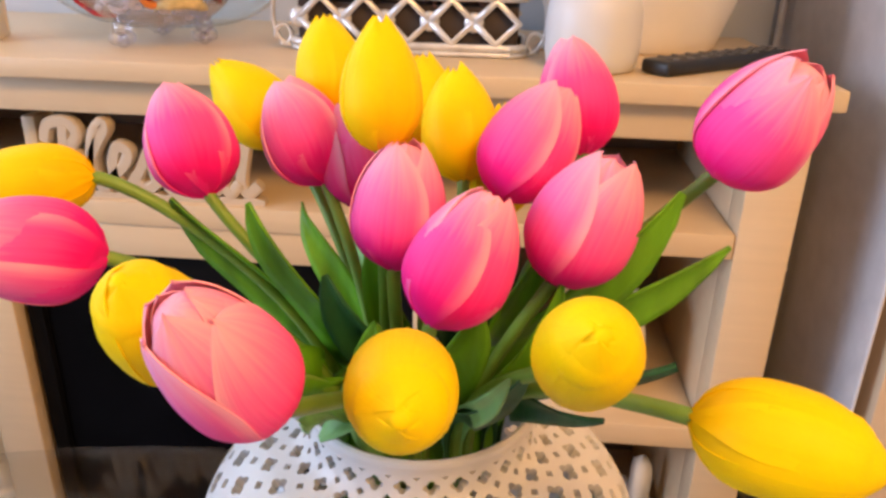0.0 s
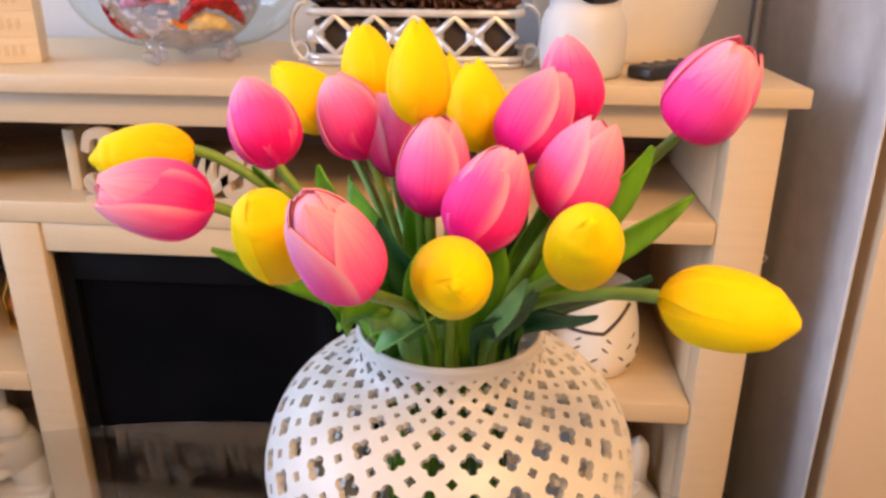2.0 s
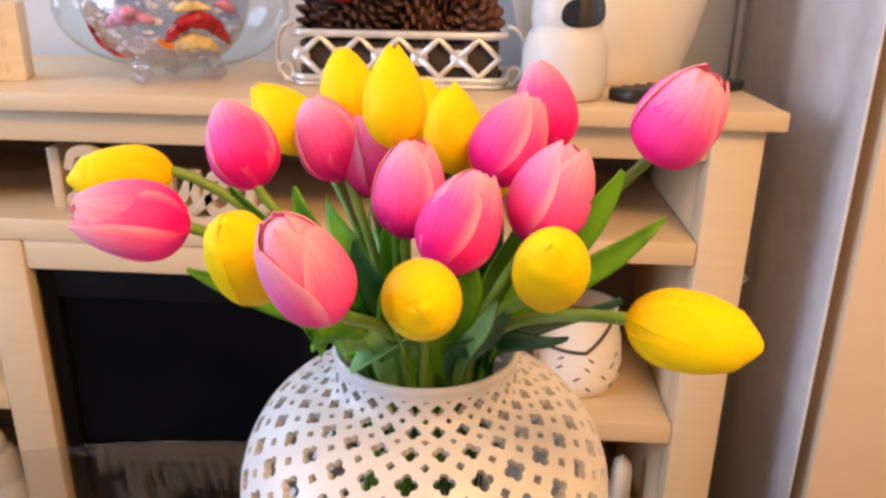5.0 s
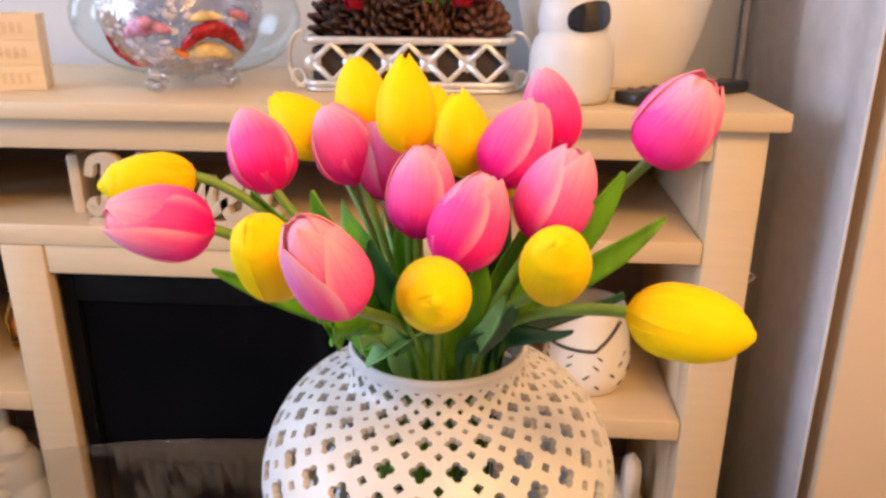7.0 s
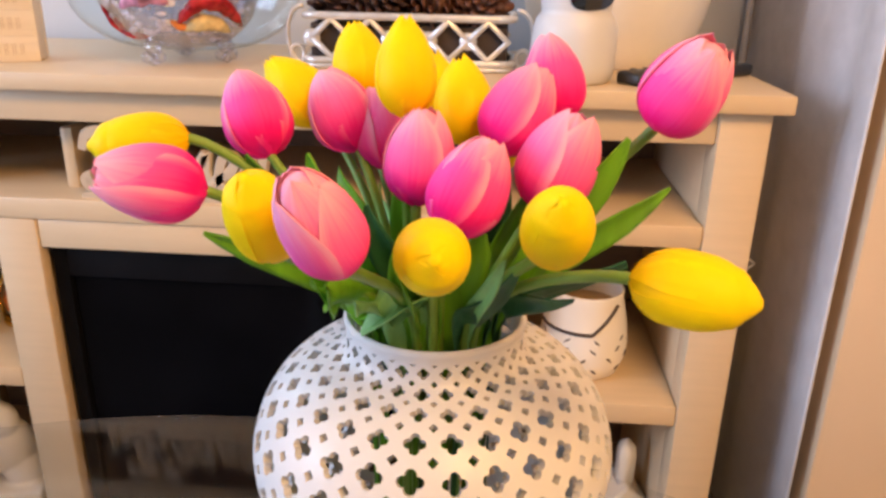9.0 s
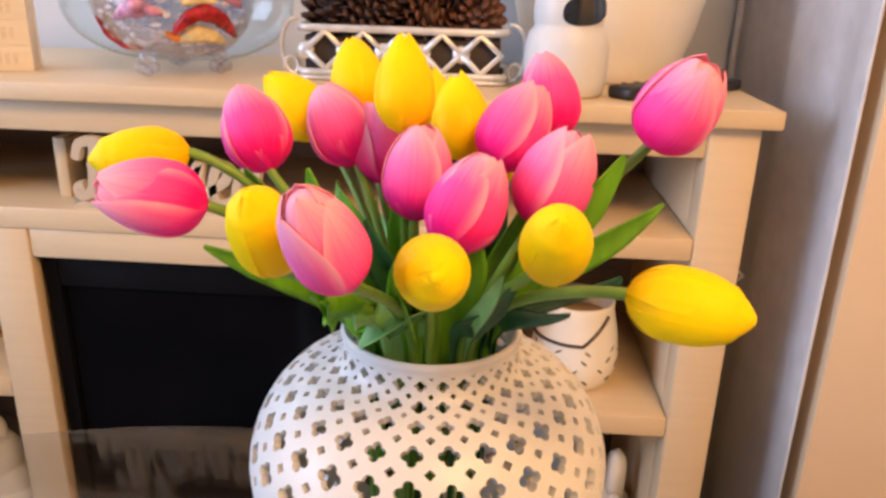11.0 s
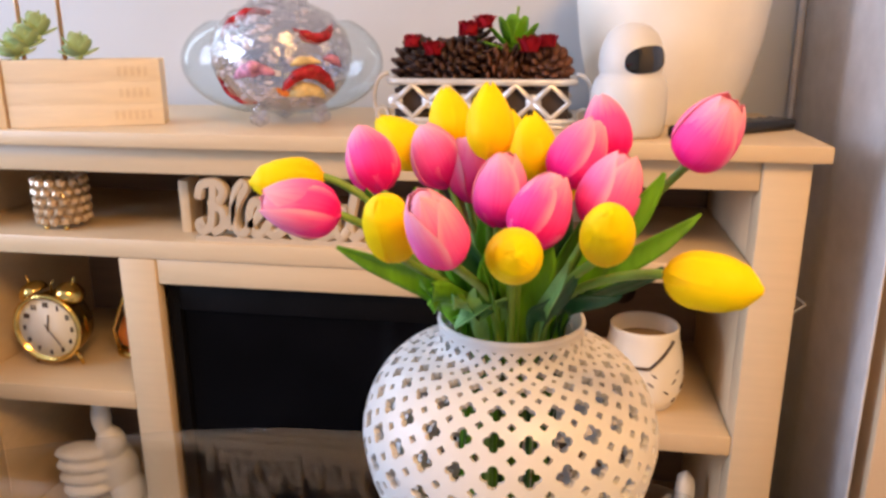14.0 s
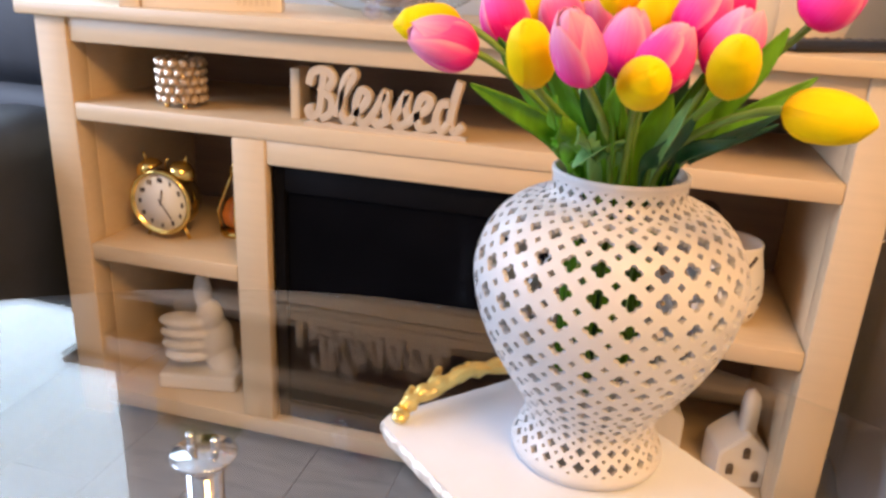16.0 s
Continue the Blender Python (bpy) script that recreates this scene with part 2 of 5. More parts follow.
M_WAX = mat("amber_wax", (0.42, 0.27, 0.10), 0.35, noise_scale=30, vary=0.15)
M_CORD = mat("white_cord", (0.75, 0.72, 0.66), 0.5)
M_LAMP = bpy.data.materials.new("lamp_diffuser")
M_LAMP.use_nodes = True
M_LAMP.node_tree.nodes["Principled BSDF"].inputs["Emission Color"].default_value = (1.0, 0.80, 0.55, 1)
M_LAMP.node_tree.nodes["Principled BSDF"].inputs["Emission Strength"].default_value = 3.0


# ---- mesh helpers ----
def smooth(bm, angle=None):
    for f in bm.faces:
        f.smooth = True
    if angle:
        for e in bm.edges:
            if len(e.link_faces) == 2 and e.calc_face_angle(0) > radians(angle):
                e.smooth = False


def mesh_of(name, bm, material):
    me = bpy.data.meshes.new(name)
    bm.to_mesh(me)
    bm.free()
    for m in material if isinstance(material, (list, tuple)) else [material]:
        me.materials.append(m)
    return me


def thing(name, label, category, at=(0, 0, 0), group="", kind=""):
    ob = new(name)
    ob.location = at
    return tagged(ob, label, category, group, kind)


def part(name, bm, material, parent, label="", m=None):
    ob = new(name, mesh_of(name, bm, material))
    ob.parent = parent
    if m is not None:
        ob.matrix_basis = m
    return tagged(ob, label) if label else ob


def solo(name, bm, material, label, category, m=None, group="", kind=""):
    ob = new(name, mesh_of(name, bm, material))
    if m is not None:
        ob.matrix_basis = m
    return tagged(ob, label, category, group, kind)


def box(x0, x1, y0, y1, z0, z1, bevel=0.0, bm=None, seg=2):
    own = bmesh.new()
    r = bmesh.ops.create_cube(own, size=1.0)
    for v in r["verts"]:
        v.co = Vector(((x0 + x1) / 2 + v.co.x * (x1 - x0), (y0 + y1) / 2 + v.co.y * (y1 - y0), (z0 + z1) / 2 + v.co.z * (z1 - z0)))
    if bevel:
        bmesh.ops.bevel(own, geom=own.edges[:], offset=bevel, segments=seg, affect="EDGES", profile=0.5)
        smooth(own, 35)
    if bm is None:
        return own
    return merge(bm, own)


def merge(bm, other, m=None):
    me = bpy.data.meshes.new("tmp")
    if m is not None:
        other.transform(m)
    other.to_mesh(me)
    other.free()
    bm.from_mesh(me)
    bpy.data.meshes.remove(me)
    return bm


def lathe(profile, seg=48, bm=None, cap=True):
    """Turned body from (radius, height) pairs, bottom to top."""
    bm = bm or bmesh.new()
    rings = []
    for r, z in profile:
        rings.append([bm.verts.new((r * math.cos(2 * math.pi * i / seg), r * math.sin(2 * math.pi * i / seg), z)) for i in range(seg)])
    for a, b in zip(rings, rings[1:]):
        for i in range(seg):
            j = (i + 1) % seg
            bm.faces.new((a[i], a[j], b[j], b[i]))
    if cap:
        bm.faces.new(rings[0][::-1])
        bm.faces.new(rings[-1])
    smooth(bm, 50)
    return bm


def bez(p0, p1, p2, p3, n):
    out = []
    for i in range(n + 1):
        t = i / n
        out.append(p0 * (1 - t) ** 3 + p1 * 3 * t * (1 - t) ** 2 + p2 * 3 * t * t * (1 - t) + p3 * t ** 3)
    return out


def tube(points, radius, seg=8, bm=None, rough=0.0):
    """A round tube along points; radius is a number or a list."""
    bm = bm or bmesh.new()
    pts = [Vector(p) for p in points]
    rings = []
    side = None
    for i, p in enumerate(pts):
        d = (pts[min(i + 1, len(pts) - 1)] - pts[max(i - 1, 0)]).normalized()
        if side is None:
            side = d.orthogonal().normalized()
        side = (side - d * side.dot(d)).normalized()
        up = d.cross(side)
        r = radius[i] if isinstance(radius, (list, tuple)) else radius
        ring = []
        for k in range(seg):
            a = 2 * math.pi * k / seg
            rr = r * (1 + rough * (random.random() - 0.5))
            ring.append(bm.verts.new(p + (side * math.cos(a) + up * math.sin(a)) * rr))
        rings.append(ring)
    for a, b in zip(rings, rings[1:]):
        for k in range(seg):
            j = (k + 1) % seg
            bm.faces.new((a[k], a[j], b[j], b[k]))
    bm.faces.new(rings[0][::-1])
    bm.faces.new(rings[-1])
    smooth(bm, 60)
    return bm


def ball(c, r, bm=None, sub=2, scale=(1, 1, 1)):
    bm = bm or bmesh.new()
    res = bmesh.ops.create_icosphere(bm, subdivisions=sub, radius=r)
    for v in res["verts"]:
        v.co = Vector((v.co.x * scale[0], v.co.y * scale[1], v.co.z * scale[2])) + Vector(c)
    smooth(bm)
    return bm


# ---- the room ----
ROOM_W, ROOM_S, ROOM_H = -2.5, -3.4, 2.45
BACK_Y, EAST_X, PIER_X, PIER_Y = 0.47, 1.75, 0.83, -0.055

solo("floor", box(ROOM_W - 0.1, EAST_X + 0.15, ROOM_S - 0.1, BACK_Y + 0.1, -0.08, -0.004), M_FLOOR, "dark grey floor under the planks", "floor", kind="structure")
solo("ceiling", box(ROOM_W - 0.1, EAST_X + 0.15, ROOM_S - 0.1, BACK_Y + 0.1, ROOM_H, ROOM_H + 0.08), M_CEIL, "plain white ceiling", "ceiling", kind="structure")
north = bmesh.new()
for x0, x1, z0, z1 in ((ROOM_W - 0.1, -2.2, 0, ROOM_H), (-0.98, PIER_X, 0, ROOM_H), (-2.2, -0.98, 0, 0.80), (-2.2, -0.98, 2.2, ROOM_H)):
    box(x0, x1, BACK_Y, BACK_Y + 0.1, z0, z1, bm=north)
solo("wall_north", north, M_WALL, "pale grey painted wall behind the media stand", "wall", kind="structure")
solo("wall_east", box(EAST_X, EAST_X + 0.12, ROOM_S, PIER_Y, 0, ROOM_H), M_BEIGE, "plain beige wall beside the seating", "wall", kind="structure")
solo("wall_pier", box(PIER_X, EAST_X + 0.12, PIER_Y, BACK_Y + 0.1, 0, ROOM_H, 0.004), M_BEIGE, "beige wall end near the stand", "wall", kind="structure")
solo("wall_south", box(ROOM_W - 0.1, EAST_X + 0.12, ROOM_S - 0.1, ROOM_S, 0, ROOM_H), M_WALL, "pale grey wall behind the camera", "wall", kind="structure")
west = bmesh.new()
for y0, y1, z0, z1 in ((ROOM_S, -2.15, 0, ROOM_H), (-0.45, BACK_Y, 0, ROOM_H), (-2.15, -0.45, 0, 0.7), (-2.15, -0.45, 2.2, ROOM_H)):
    box(ROOM_W - 0.1, ROOM_W, y0, y1, z0, z1, bm=west)
solo("wall_west", west, M_WALL, "pale wall with the window opening", "wall", kind="structure")
lamp = thing("ceiling_lamp", "round warm white ceiling lamp", "lamp", (1.0, -1.65, ROOM_H))
part("lamp_base", lathe([(0.38, -0.03), (0.40, -0.01), (0.40, 0.0)], 40), M_SILVER, lamp)
part("diffuser", lathe([(0.10, -0.075), (0.26, -0.065), (0.345, -0.045), (0.37, -0.031)], 40), M_LAMP, lamp, "glowing frosted diffuser")

# ---- media stand ----
stand = thing("fireplace_stand", "whitewashed wooden media stand with electric fireplace insert", "tv stand")
DEPTH = 0.40


def board(name, x0, x1, y0, y1, z0, z1, material=None, label=""):
    return part(name, box(x0, x1, y0, y1, z0, z1, 0.0034), material or M_WOODX, stand, label)


board("top", -0.742, 0.737, -0.018, DEPTH + 0.01, 0.814, 0.838)
for s in (-1, 1):
    a, b = sorted((s * 0.653, s * 0.718))
    board("post", a, b, 0.0, 0.05, 0.0, 0.814, M_WOOD)
    a, b = sorted((s * 0.6535, s * 0.712))
    board("side_panel", a, b, 0.0505, DEPTH, 0.03, 0.814, M_WOOD)
    a, b = sorted((s * 0.271, s * 0.336))
    board("column", a, b, 0.001, 0.024, 0.065, 0.63, M_WOOD)
    a, b = sorted((s * 0.296, s * 0.336))
    board("divider", a, b, 0.024, DEPTH - 0.02, 0.065, 0.63, M_WOOD)
    a, b = sorted((s * 0.3365, s * 0.6525))
    board("side_shelf", a, b, 0.002, DEPTH - 0.02, 0.353, 0.386)
board("apron", -0.653, 0.653, 0.006, 0.03, 0.77, 0.814)
board("long_shelf", -0.6525, 0.6525, 0.0, DEPTH - 0.02, 0.630, 0.662)
board("bottom_shelf", -0.6525, 0.6525, 0.0, DEPTH - 0.02, 0.03, 0.065)
board("header_rail", -0.271, 0.271, 0.004, 0.024, 0.586, 0.630)
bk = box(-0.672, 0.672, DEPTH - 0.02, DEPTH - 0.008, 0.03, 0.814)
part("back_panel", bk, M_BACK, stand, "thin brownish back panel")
hole = lathe([(0.028, 0.0), (0.028, 0.002)], 28)
part("cable_hole", hole, M_SLIT, stand, "dark round cable hole", pose(0.505, DEPTH - 0.0205, 0.488, 90, 0, 0))

fire = thing("electric_fireplace", "black electric fireplace insert with glossy front glass", "fireplace")
part("firebox", box(-0.2705, 0.2705, 0.05, 0.24, 0.066, 0.585), M_BLACK, fire)
fr = bmesh.new()
for x0, x1, z0, z1 in ((-0.2695, -0.247, 0.067, 0.584), (0.247, 0.2695, 0.067, 0.584), (-0.247, 0.247, 0.067, 0.10), (-0.247, 0.247, 0.535, 0.584)):
    box(x0, x1, 0.024, 0.05, z0, z1, 0.002, bm=fr)
part("black_trim", fr, M_BLACK, fire)
part("front_glass", box(-0.246, 0.246, 0.034, 0.04, 0.101, 0.534), M_BLACKGLASS, fire)

# ---- lattice vase ----
AX, AY, TRAY_Z = 0.344, -0.536, 0.497
PROFILE = [(0.0690, 0.003), (0.0715, 0.010), (0.0690, 0.019), (0.0630, 0.031), (0.0605, 0.041), (0.0625, 0.052), (0.0690, 0.065), (0.0810, 0.083),
           (0.0975, 0.111), (0.1110, 0.142), (0.1178, 0.171), (0.1183, 0.190), (0.1140, 0.208), (0.1050, 0.226), (0.0920, 0.240), (0.0780, 0.2485),
           (0.0640, 0.2535), (0.0582, 0.2580), (0.0568, 0.2640), (0.0568, 0.2700), (0.0580, 0.2745)]


def spline(points, per=12):
    out = []
    for i in range(len(points) - 1):
        p = [Vector(points[min(max(i + k, 0), len(points) - 1)]) for k in (-1, 0, 1, 2)]
        for j in range(per):
            t = j / per
            out.append(0.5 * ((2 * p[1]) + (p[2] - p[0]) * t + (2 * p[0] - 5 * p[1] + 4 * p[2] - p[3]) * t * t + (3 * p[1] - p[0] - 3 * p[2] + p[3]) * t ** 3))
    out.append(Vector(points[-1]))
    return out


def lattice_vase():
    """A pierced shell: rows of cells, each with a four-lobed opening, and a small diamond where four cells meet."""
    line = spline([(r, z) for r, z in PROFILE])
    arc = [0.0]
    for a, b in zip(line, line[1:]):
        arc.append(arc[-1] + (b - a).length)

    def at(s):
        i = min(max(int(np.searchsorted(arc, s)), 1), len(arc) - 1)
        f = (s - arc[i - 1]) / max(arc[i] - arc[i - 1], 1e-9)
        p = line[i - 1].lerp(line[i], f)
        d = (line[i] - line[i - 1]).normalized()
        return p.x, p.y, d.y, -d.x

    n_round, thick = 28, 0.0052
    bm, foot_bm, rim_bm = bmesh.new(), bmesh.new(), bmesh.new()
    start = arc[int(np.argmin([abs(p.y - 0.0165) + (0 if p.y < 0.1 else 1) for p in line]))]
    end = arc[int(np.argmin([abs(p.y - 0.2690) for p in line]))]
    edges_s = [start]
    while edges_s[-1] < end:
        edges_s.append(edges_s[-1] + 0.95 * 2 * math.pi * at(edges_s[-1])[0] / n_round)
    k = (end - start) / (edges_s[-1] - start)
    edges_s = [start + (s - start) * k for s in edges_s]

    def place(th, s, inner):
        r, z, nr, nz = at(s)
        if inner:
            r, z = r - nr * thick, z - nz * thick
        return bm.verts.new((r * math.cos(th), r * math.sin(th), z))

    cut = 0.31

    def border(a):
        c, s = math.cos(a), math.sin(a)
        t = 1 / max(abs(c), abs(s))
        x, y = c * t, s * t
        if abs(x) + abs(y) > 2 - cut:
            t *= (2 - cut) / (abs(x) + abs(y))
            x, y = c * t, s * t
        return x, y

    # angles that hit the corners of the cut cell exactly
    corner = math.atan2(1 - cut, 1)
    angles = []
    for q in range(4):
        b0 = q * math.pi / 2
        angles += [b0 - corner, b0 - corner / 2, b0, b0 + corner / 2, b0 + corner, b0 + math.pi / 4]
    for row in range(len(edges_s) - 1):
        s0, s1 = edges_s[row], edges_s[row + 1]
        sm, sh = (s0 + s1) / 2, (s1 - s0) / 2
        for col in range(n_round):
            tm, th = 2 * math.pi * (col + 0.5) / n_round, math.pi / n_round
            jx, jy, jr = random.uniform(-0.05, 0.05), random.uniform(-0.05, 0.05), random.uniform(0.93, 1.07)
            rings = []
            for inner in (False, True):
                hole_ring, out_ring = [], []
                for a in angles:
                    ps = (a + math.pi / 4) % (math.pi / 2) - math.pi / 4
                    lobe = (0.35 * math.cos(ps) + math.sqrt(0.29 ** 2 - (0.35 * math.sin(ps)) ** 2)) * jr
                    hx, hy = lobe * math.cos(a) + jx, lobe * math.sin(a) + jy
                    bx, by = border(a)
                    hole_ring.append(place(tm + hx * th, sm + hy * sh, inner))
                    out_ring.append(place(tm + bx * th, sm + by * sh, inner))
                rings.append((hole_ring, out_ring))
            (ho, oo), (hi, oi) = rings
            n = len(angles)
            for i in range(n):
                j = (i + 1) % n
                bm.faces.new((ho[i], oo[i], oo[j], ho[j]))
                bm.faces.new((hi[j], oi[j], oi[i], hi[i]))
                bm.faces.new((ho[j], hi[j], hi[i], ho[i]))
                if i % 6 in (4, 5):
                    bm.faces.new((oo[i], oi[i], oi[j], oo[j]))
    bmesh.ops.remove_doubles(bm, verts=bm.verts[:], dist=0.00008)
    # plain foot and lip
    seg = n_round * 4

    def band(bm, points):
        rings = [[bm.verts.new((r * math.cos(2 * math.pi * i / seg), r * math.sin(2 * math.pi * i / seg), z)) for i in range(seg)] for r, z in points]
        for a, b in zip(rings, rings[1:]):
            for i in range(seg):
                bm.faces.new((a[i], a[(i + 1) % seg], b[(i + 1) % seg], b[i]))
        return rings

    foot = [(0.001, 0.010), (0.060, 0.010), (0.062, 0.001), (0.066, 0.0)]
    foot += [(p.x, p.y) for p, s in zip(line, arc) if s < start - 0.0006] + [at(start)[:2]]
    band(foot_bm, foot)
    r0, z0, nr, nz = at(start)
    band(foot_bm, [(r0, z0), (r0 - nr * thick, z0 - nz * thick), (0.056, 0.012), (0.001, 0.012)])
    r1, z1, nr, nz = at(end)
    lip = [(r1, z1)] + [(p.x, p.y) for p, s in zip(line, arc) if s > end + 0.0006]
    lip += [(0.0575, 0.2765), (0.0560, 0.2775), (0.0543, 0.2768), (0.0535, 0.2745), (r1 - nr * thick, z1 - nz * thick)]
    band(rim_bm, lip)
    for mesh in (bm, foot_bm, rim_bm):
        bmesh.ops.remove_doubles(mesh, verts=mesh.verts[:], dist=0.00008)
        smooth(mesh, 42)
    return bm, foot_bm, rim_bm


vase = thing("lattice_vase", "white glazed ceramic ginger jar vase with pierced lattice", "vase", (AX, AY, TRAY_Z))
vase.rotation_euler = (0, 0, radians(4.8))
for name, bm in zip(("lattice_body", "foot_ring", "neck_rim"), lattice_vase()):
    part(name, bm, M_CERAMIC, vase)


# ---- tulips ----
def petal_mesh(material, radius, length, half, tip, dome, taper, lap, point=0.0, groove=0.0009, seed=0):
    """One cupped petal round the z axis: its far rim lies over the next petal, its near rim is tucked under the last."""
    nu, nv = 16, 22
    bm = bmesh.new()
    uvl = bm.loops.layers.uv.new("UVMap")

    def prof(v):
        if v < 0.40:
            body = (1 - ((0.40 - v) / 0.40) ** 2.1) ** 0.62
        else:
            body = 1 - (1 - tip) * ((v - 0.40) / 0.60) ** dome
        return radius * max(0.05, body)

    def width(v):
        if v < 0.45:
            return half * (0.80 + 0.20 * math.sin(math.pi / 2 * v / 0.45))
        return half * max(0.0, 1 - ((v - 0.45) / 0.55) ** taper) ** 0.52

    def at(u, v, off):
        a = u * width(v)
        wave = noise.noise(Vector((u * 1.3 + seed * 7.1, v * 2.2, seed * 3.3)))
        swell = math.sin(math.pi * min(1, v * 1.05))
        r = prof(v) + lap * u * swell + 0.0003 * wave * v - groove * math.exp(-(u / 0.16) ** 2) * v * v - off
        z = length * (v + point * v ** 6 * max(0.0, 1 - (2.4 * u) ** 2)) + (0.0010 * wave * v * v - 0.0010 * u * u) * (1 - v ** 6)
        return Vector((r * math.cos(a), r * math.sin(a), z))

    def sheet(off, flip):
        g = [[bm.verts.new(at(2 * i / nu - 1, (j / nv) ** 0.85 * 0.998, off)) for i in range(nu + 1)] for j in range(nv + 1)]
        for j in range(nv):
            for i in range(nu):
                q = [(i, j), (i + 1, j), (i + 1, j + 1), (i, j + 1)]
                f = bm.faces.new([g[b][a] for a, b in (q[::-1] if flip else q)])
                for l, (a, b) in zip(f.loops, q[::-1] if flip else q):
                    l[uvl].uv = (a / nu, (b / nv) ** 0.85)
        return g

    o, i_ = sheet(0, False), sheet(0.0006, True)
    for j in range(nv):
        for i, fl in ((0, True), (nu, False)):
            q = (o[j][i], o[j + 1][i], i_[j + 1][i], i_[j][i])
            f = bm.faces.new(q if not fl else q[::-1])
            for l in f.loops:
                l[uvl].uv = (1.0 if i else 0.0, (j / nv) ** 0.85)
    bmesh.ops.recalc_face_normals(bm, faces=bm.faces[:])
    smooth(bm, 55)
    return mesh_of("petal", bm, material)


def petal_set(outer, inner):
    return [petal_mesh(*outer, seed=k) for k in range(3)], [petal_mesh(*inner, seed=k + 3) for k in range(3)]


# material, radius, length, half span, closing at the tip, roundness of the shoulder, bluntness of the tip, overlap, pointedness
PETALS = {
    "pink": petal_set((M_PINK, 0.0200, 0.0545, 1.28, 0.34, 2.3, 3.0, 0.0005, 0.02), (M_PINKLIGHT, 0.0190, 0.0545, 1.25, 0.326, 2.3, 3.4, 0.0003, 0.01)),
    "pale": petal_set((M_PINKLIGHT, 0.0200, 0.0545, 1.28, 0.36, 2.3, 3.0, 0.0005, 0.02), (M_PINK, 0.0190, 0.0545, 1.25, 0.347, 2.3, 3.4, 0.0003, 0.01)),
    "bud": petal_set((M_PINKLIGHT, 0.0202, 0.0490, 1.22, 0.60, 2.3, 2.0, 0.0005, 0.03), (M_PINKLIGHT, 0.0193, 0.0545, 1.20, 0.36, 2.3, 3.0, 0.0003, 0.02)),
    "pointed": petal_set((M_YELLOW, 0.0200, 0.0550, 1.38, 0.20, 2.2, 3.4, 0.0003, 0.04, 0.0002), (M_YELLOW, 0.0194, 0.0548, 1.40, 0.18, 2.2, 4.0, 0.0002, 0.03, 0.0002)),
    "yellow": petal_set((M_YELLOW, 0.0199, 0.0545, 1.50, 0.16, 3.0, 5.5, 0.0002, 0.0, 0.0), (M_YELLOW, 0.01965, 0.0543, 1.50, 0.15, 3.0, 6.0, 0.0001, 0.0, 0.0)),
}

def core_mesh(name, material, shoulder, top):
    """The closed heart of a head, with its radius at the shoulder and just below the tip."""
    bm = lathe([(p.x, p.y) for p in spline([(0.0005, 0.002), (0.009, 0.005), (0.0140, 0.012), (0.0158, 0.021), (0.0150, 0.032), (shoulder, 0.043), (top, 0.0495), (top * 0.55, 0.0518), (0.0003, 0.0524)], 3)], 24)
    uvl = bm.loops.layers.uv.new("UVMap")
    for f in bm.faces:
        for l in f.loops:
            l[uvl].uv = (0.5 + 0.3 * math.sin(3 * math.atan2(l.vert.co.y, l.vert.co.x)), l.vert.co.z / 0.055)
    return mesh_of(name, bm, material)


CORES = {"pink": core_mesh("inner_bud", M_PINKLIGHT, 0.0120, 0.0080), "yellow": core_mesh("inner_bud", M_YELLOW, 0.0131, 0.0046)}

# colour, tip and base of every head, its turn about its own axis, and its girth
HEADS = [
    ("pink", (0.219, -0.509, 0.915), (0.242, -0.531, 0.869), 5, 1.05),
    ("pale", (0.263, -0.479, 0.914), (0.291, -0.499, 0.866), -12, 1.08),
    ("pale", (0.298, -0.483, 0.906), (0.311, -0.497, 0.856), 30, 1.0),
    ("pale", (0.338, -0.548, 0.906), (0.334, -0.563, 0.851), -38, 1.02),
    ("pink", (0.377, -0.585, 0.897), (0.355, -0.608, 0.850), -62, 1.06),
    ("pale", (0.404, -0.525, 0.925), (0.377, -0.545, 0.880), -58, 1.04),
    ("pink", (0.406, -0.480, 0.939), (0.416, -0.503, 0.890), 10, 0.96),
    ("pale", (0.423, -0.572, 0.911), (0.400, -0.580, 0.856), -75, 1.08),
    ("pink", (0.488, -0.577, 0.950), (0.462, -0.554, 0.896), -22, 1.06),
    ("pink", (0.179, -0.626, 0.881), (0.229, -0.599, 0.866), -15, 1.02),
    ("bud", (0.304, -0.710, 0.909), (0.318, -0.681, 0.860), -58, 0.84),
    ("yellow", (0.149, -0.573, 0.881), (0.205, -0.558, 0.885), 0, 0.82),
    ("yellow", (0.276, -0.678, 0.896), (0.279, -0.648, 0.855), 20, 0.82),
    ("yellow", (0.357, -0.699, 0.872), (0.350, -0.646, 0.855), 10, 0.85),
    ("yellow", (0.406, -0.688, 0.895), (0.406, -0.646, 0.860), 40, 0.79),
    ("yellow", (0.496, -0.676, 0.850), (0.437, -0.656, 0.852), 35, 0.87),
    ("yellow", (0.222, -0.459, 0.918), (0.262, -0.462, 0.877), 25, 1.0),
    ("yellow", (0.277, -0.437, 0.941), (0.288, -0.462, 0.892), 60, 0.95),
    ("yellow", (0.324, -0.529, 0.953), (0.326, -0.543, 0.896), -20, 0.88),
    ("yellow", (0.352, -0.485, 0.926), (0.360, -0.510, 0.875), -60, 0.95),
    ("yellow", (0.331, -0.435, 0.923), (0.335, -0.455, 0.870), 0, 0.95),
    ("yellow", (0.377, -0.482, 0.908), (0.378, -0.492, 0.853), 0, 0.9),
]
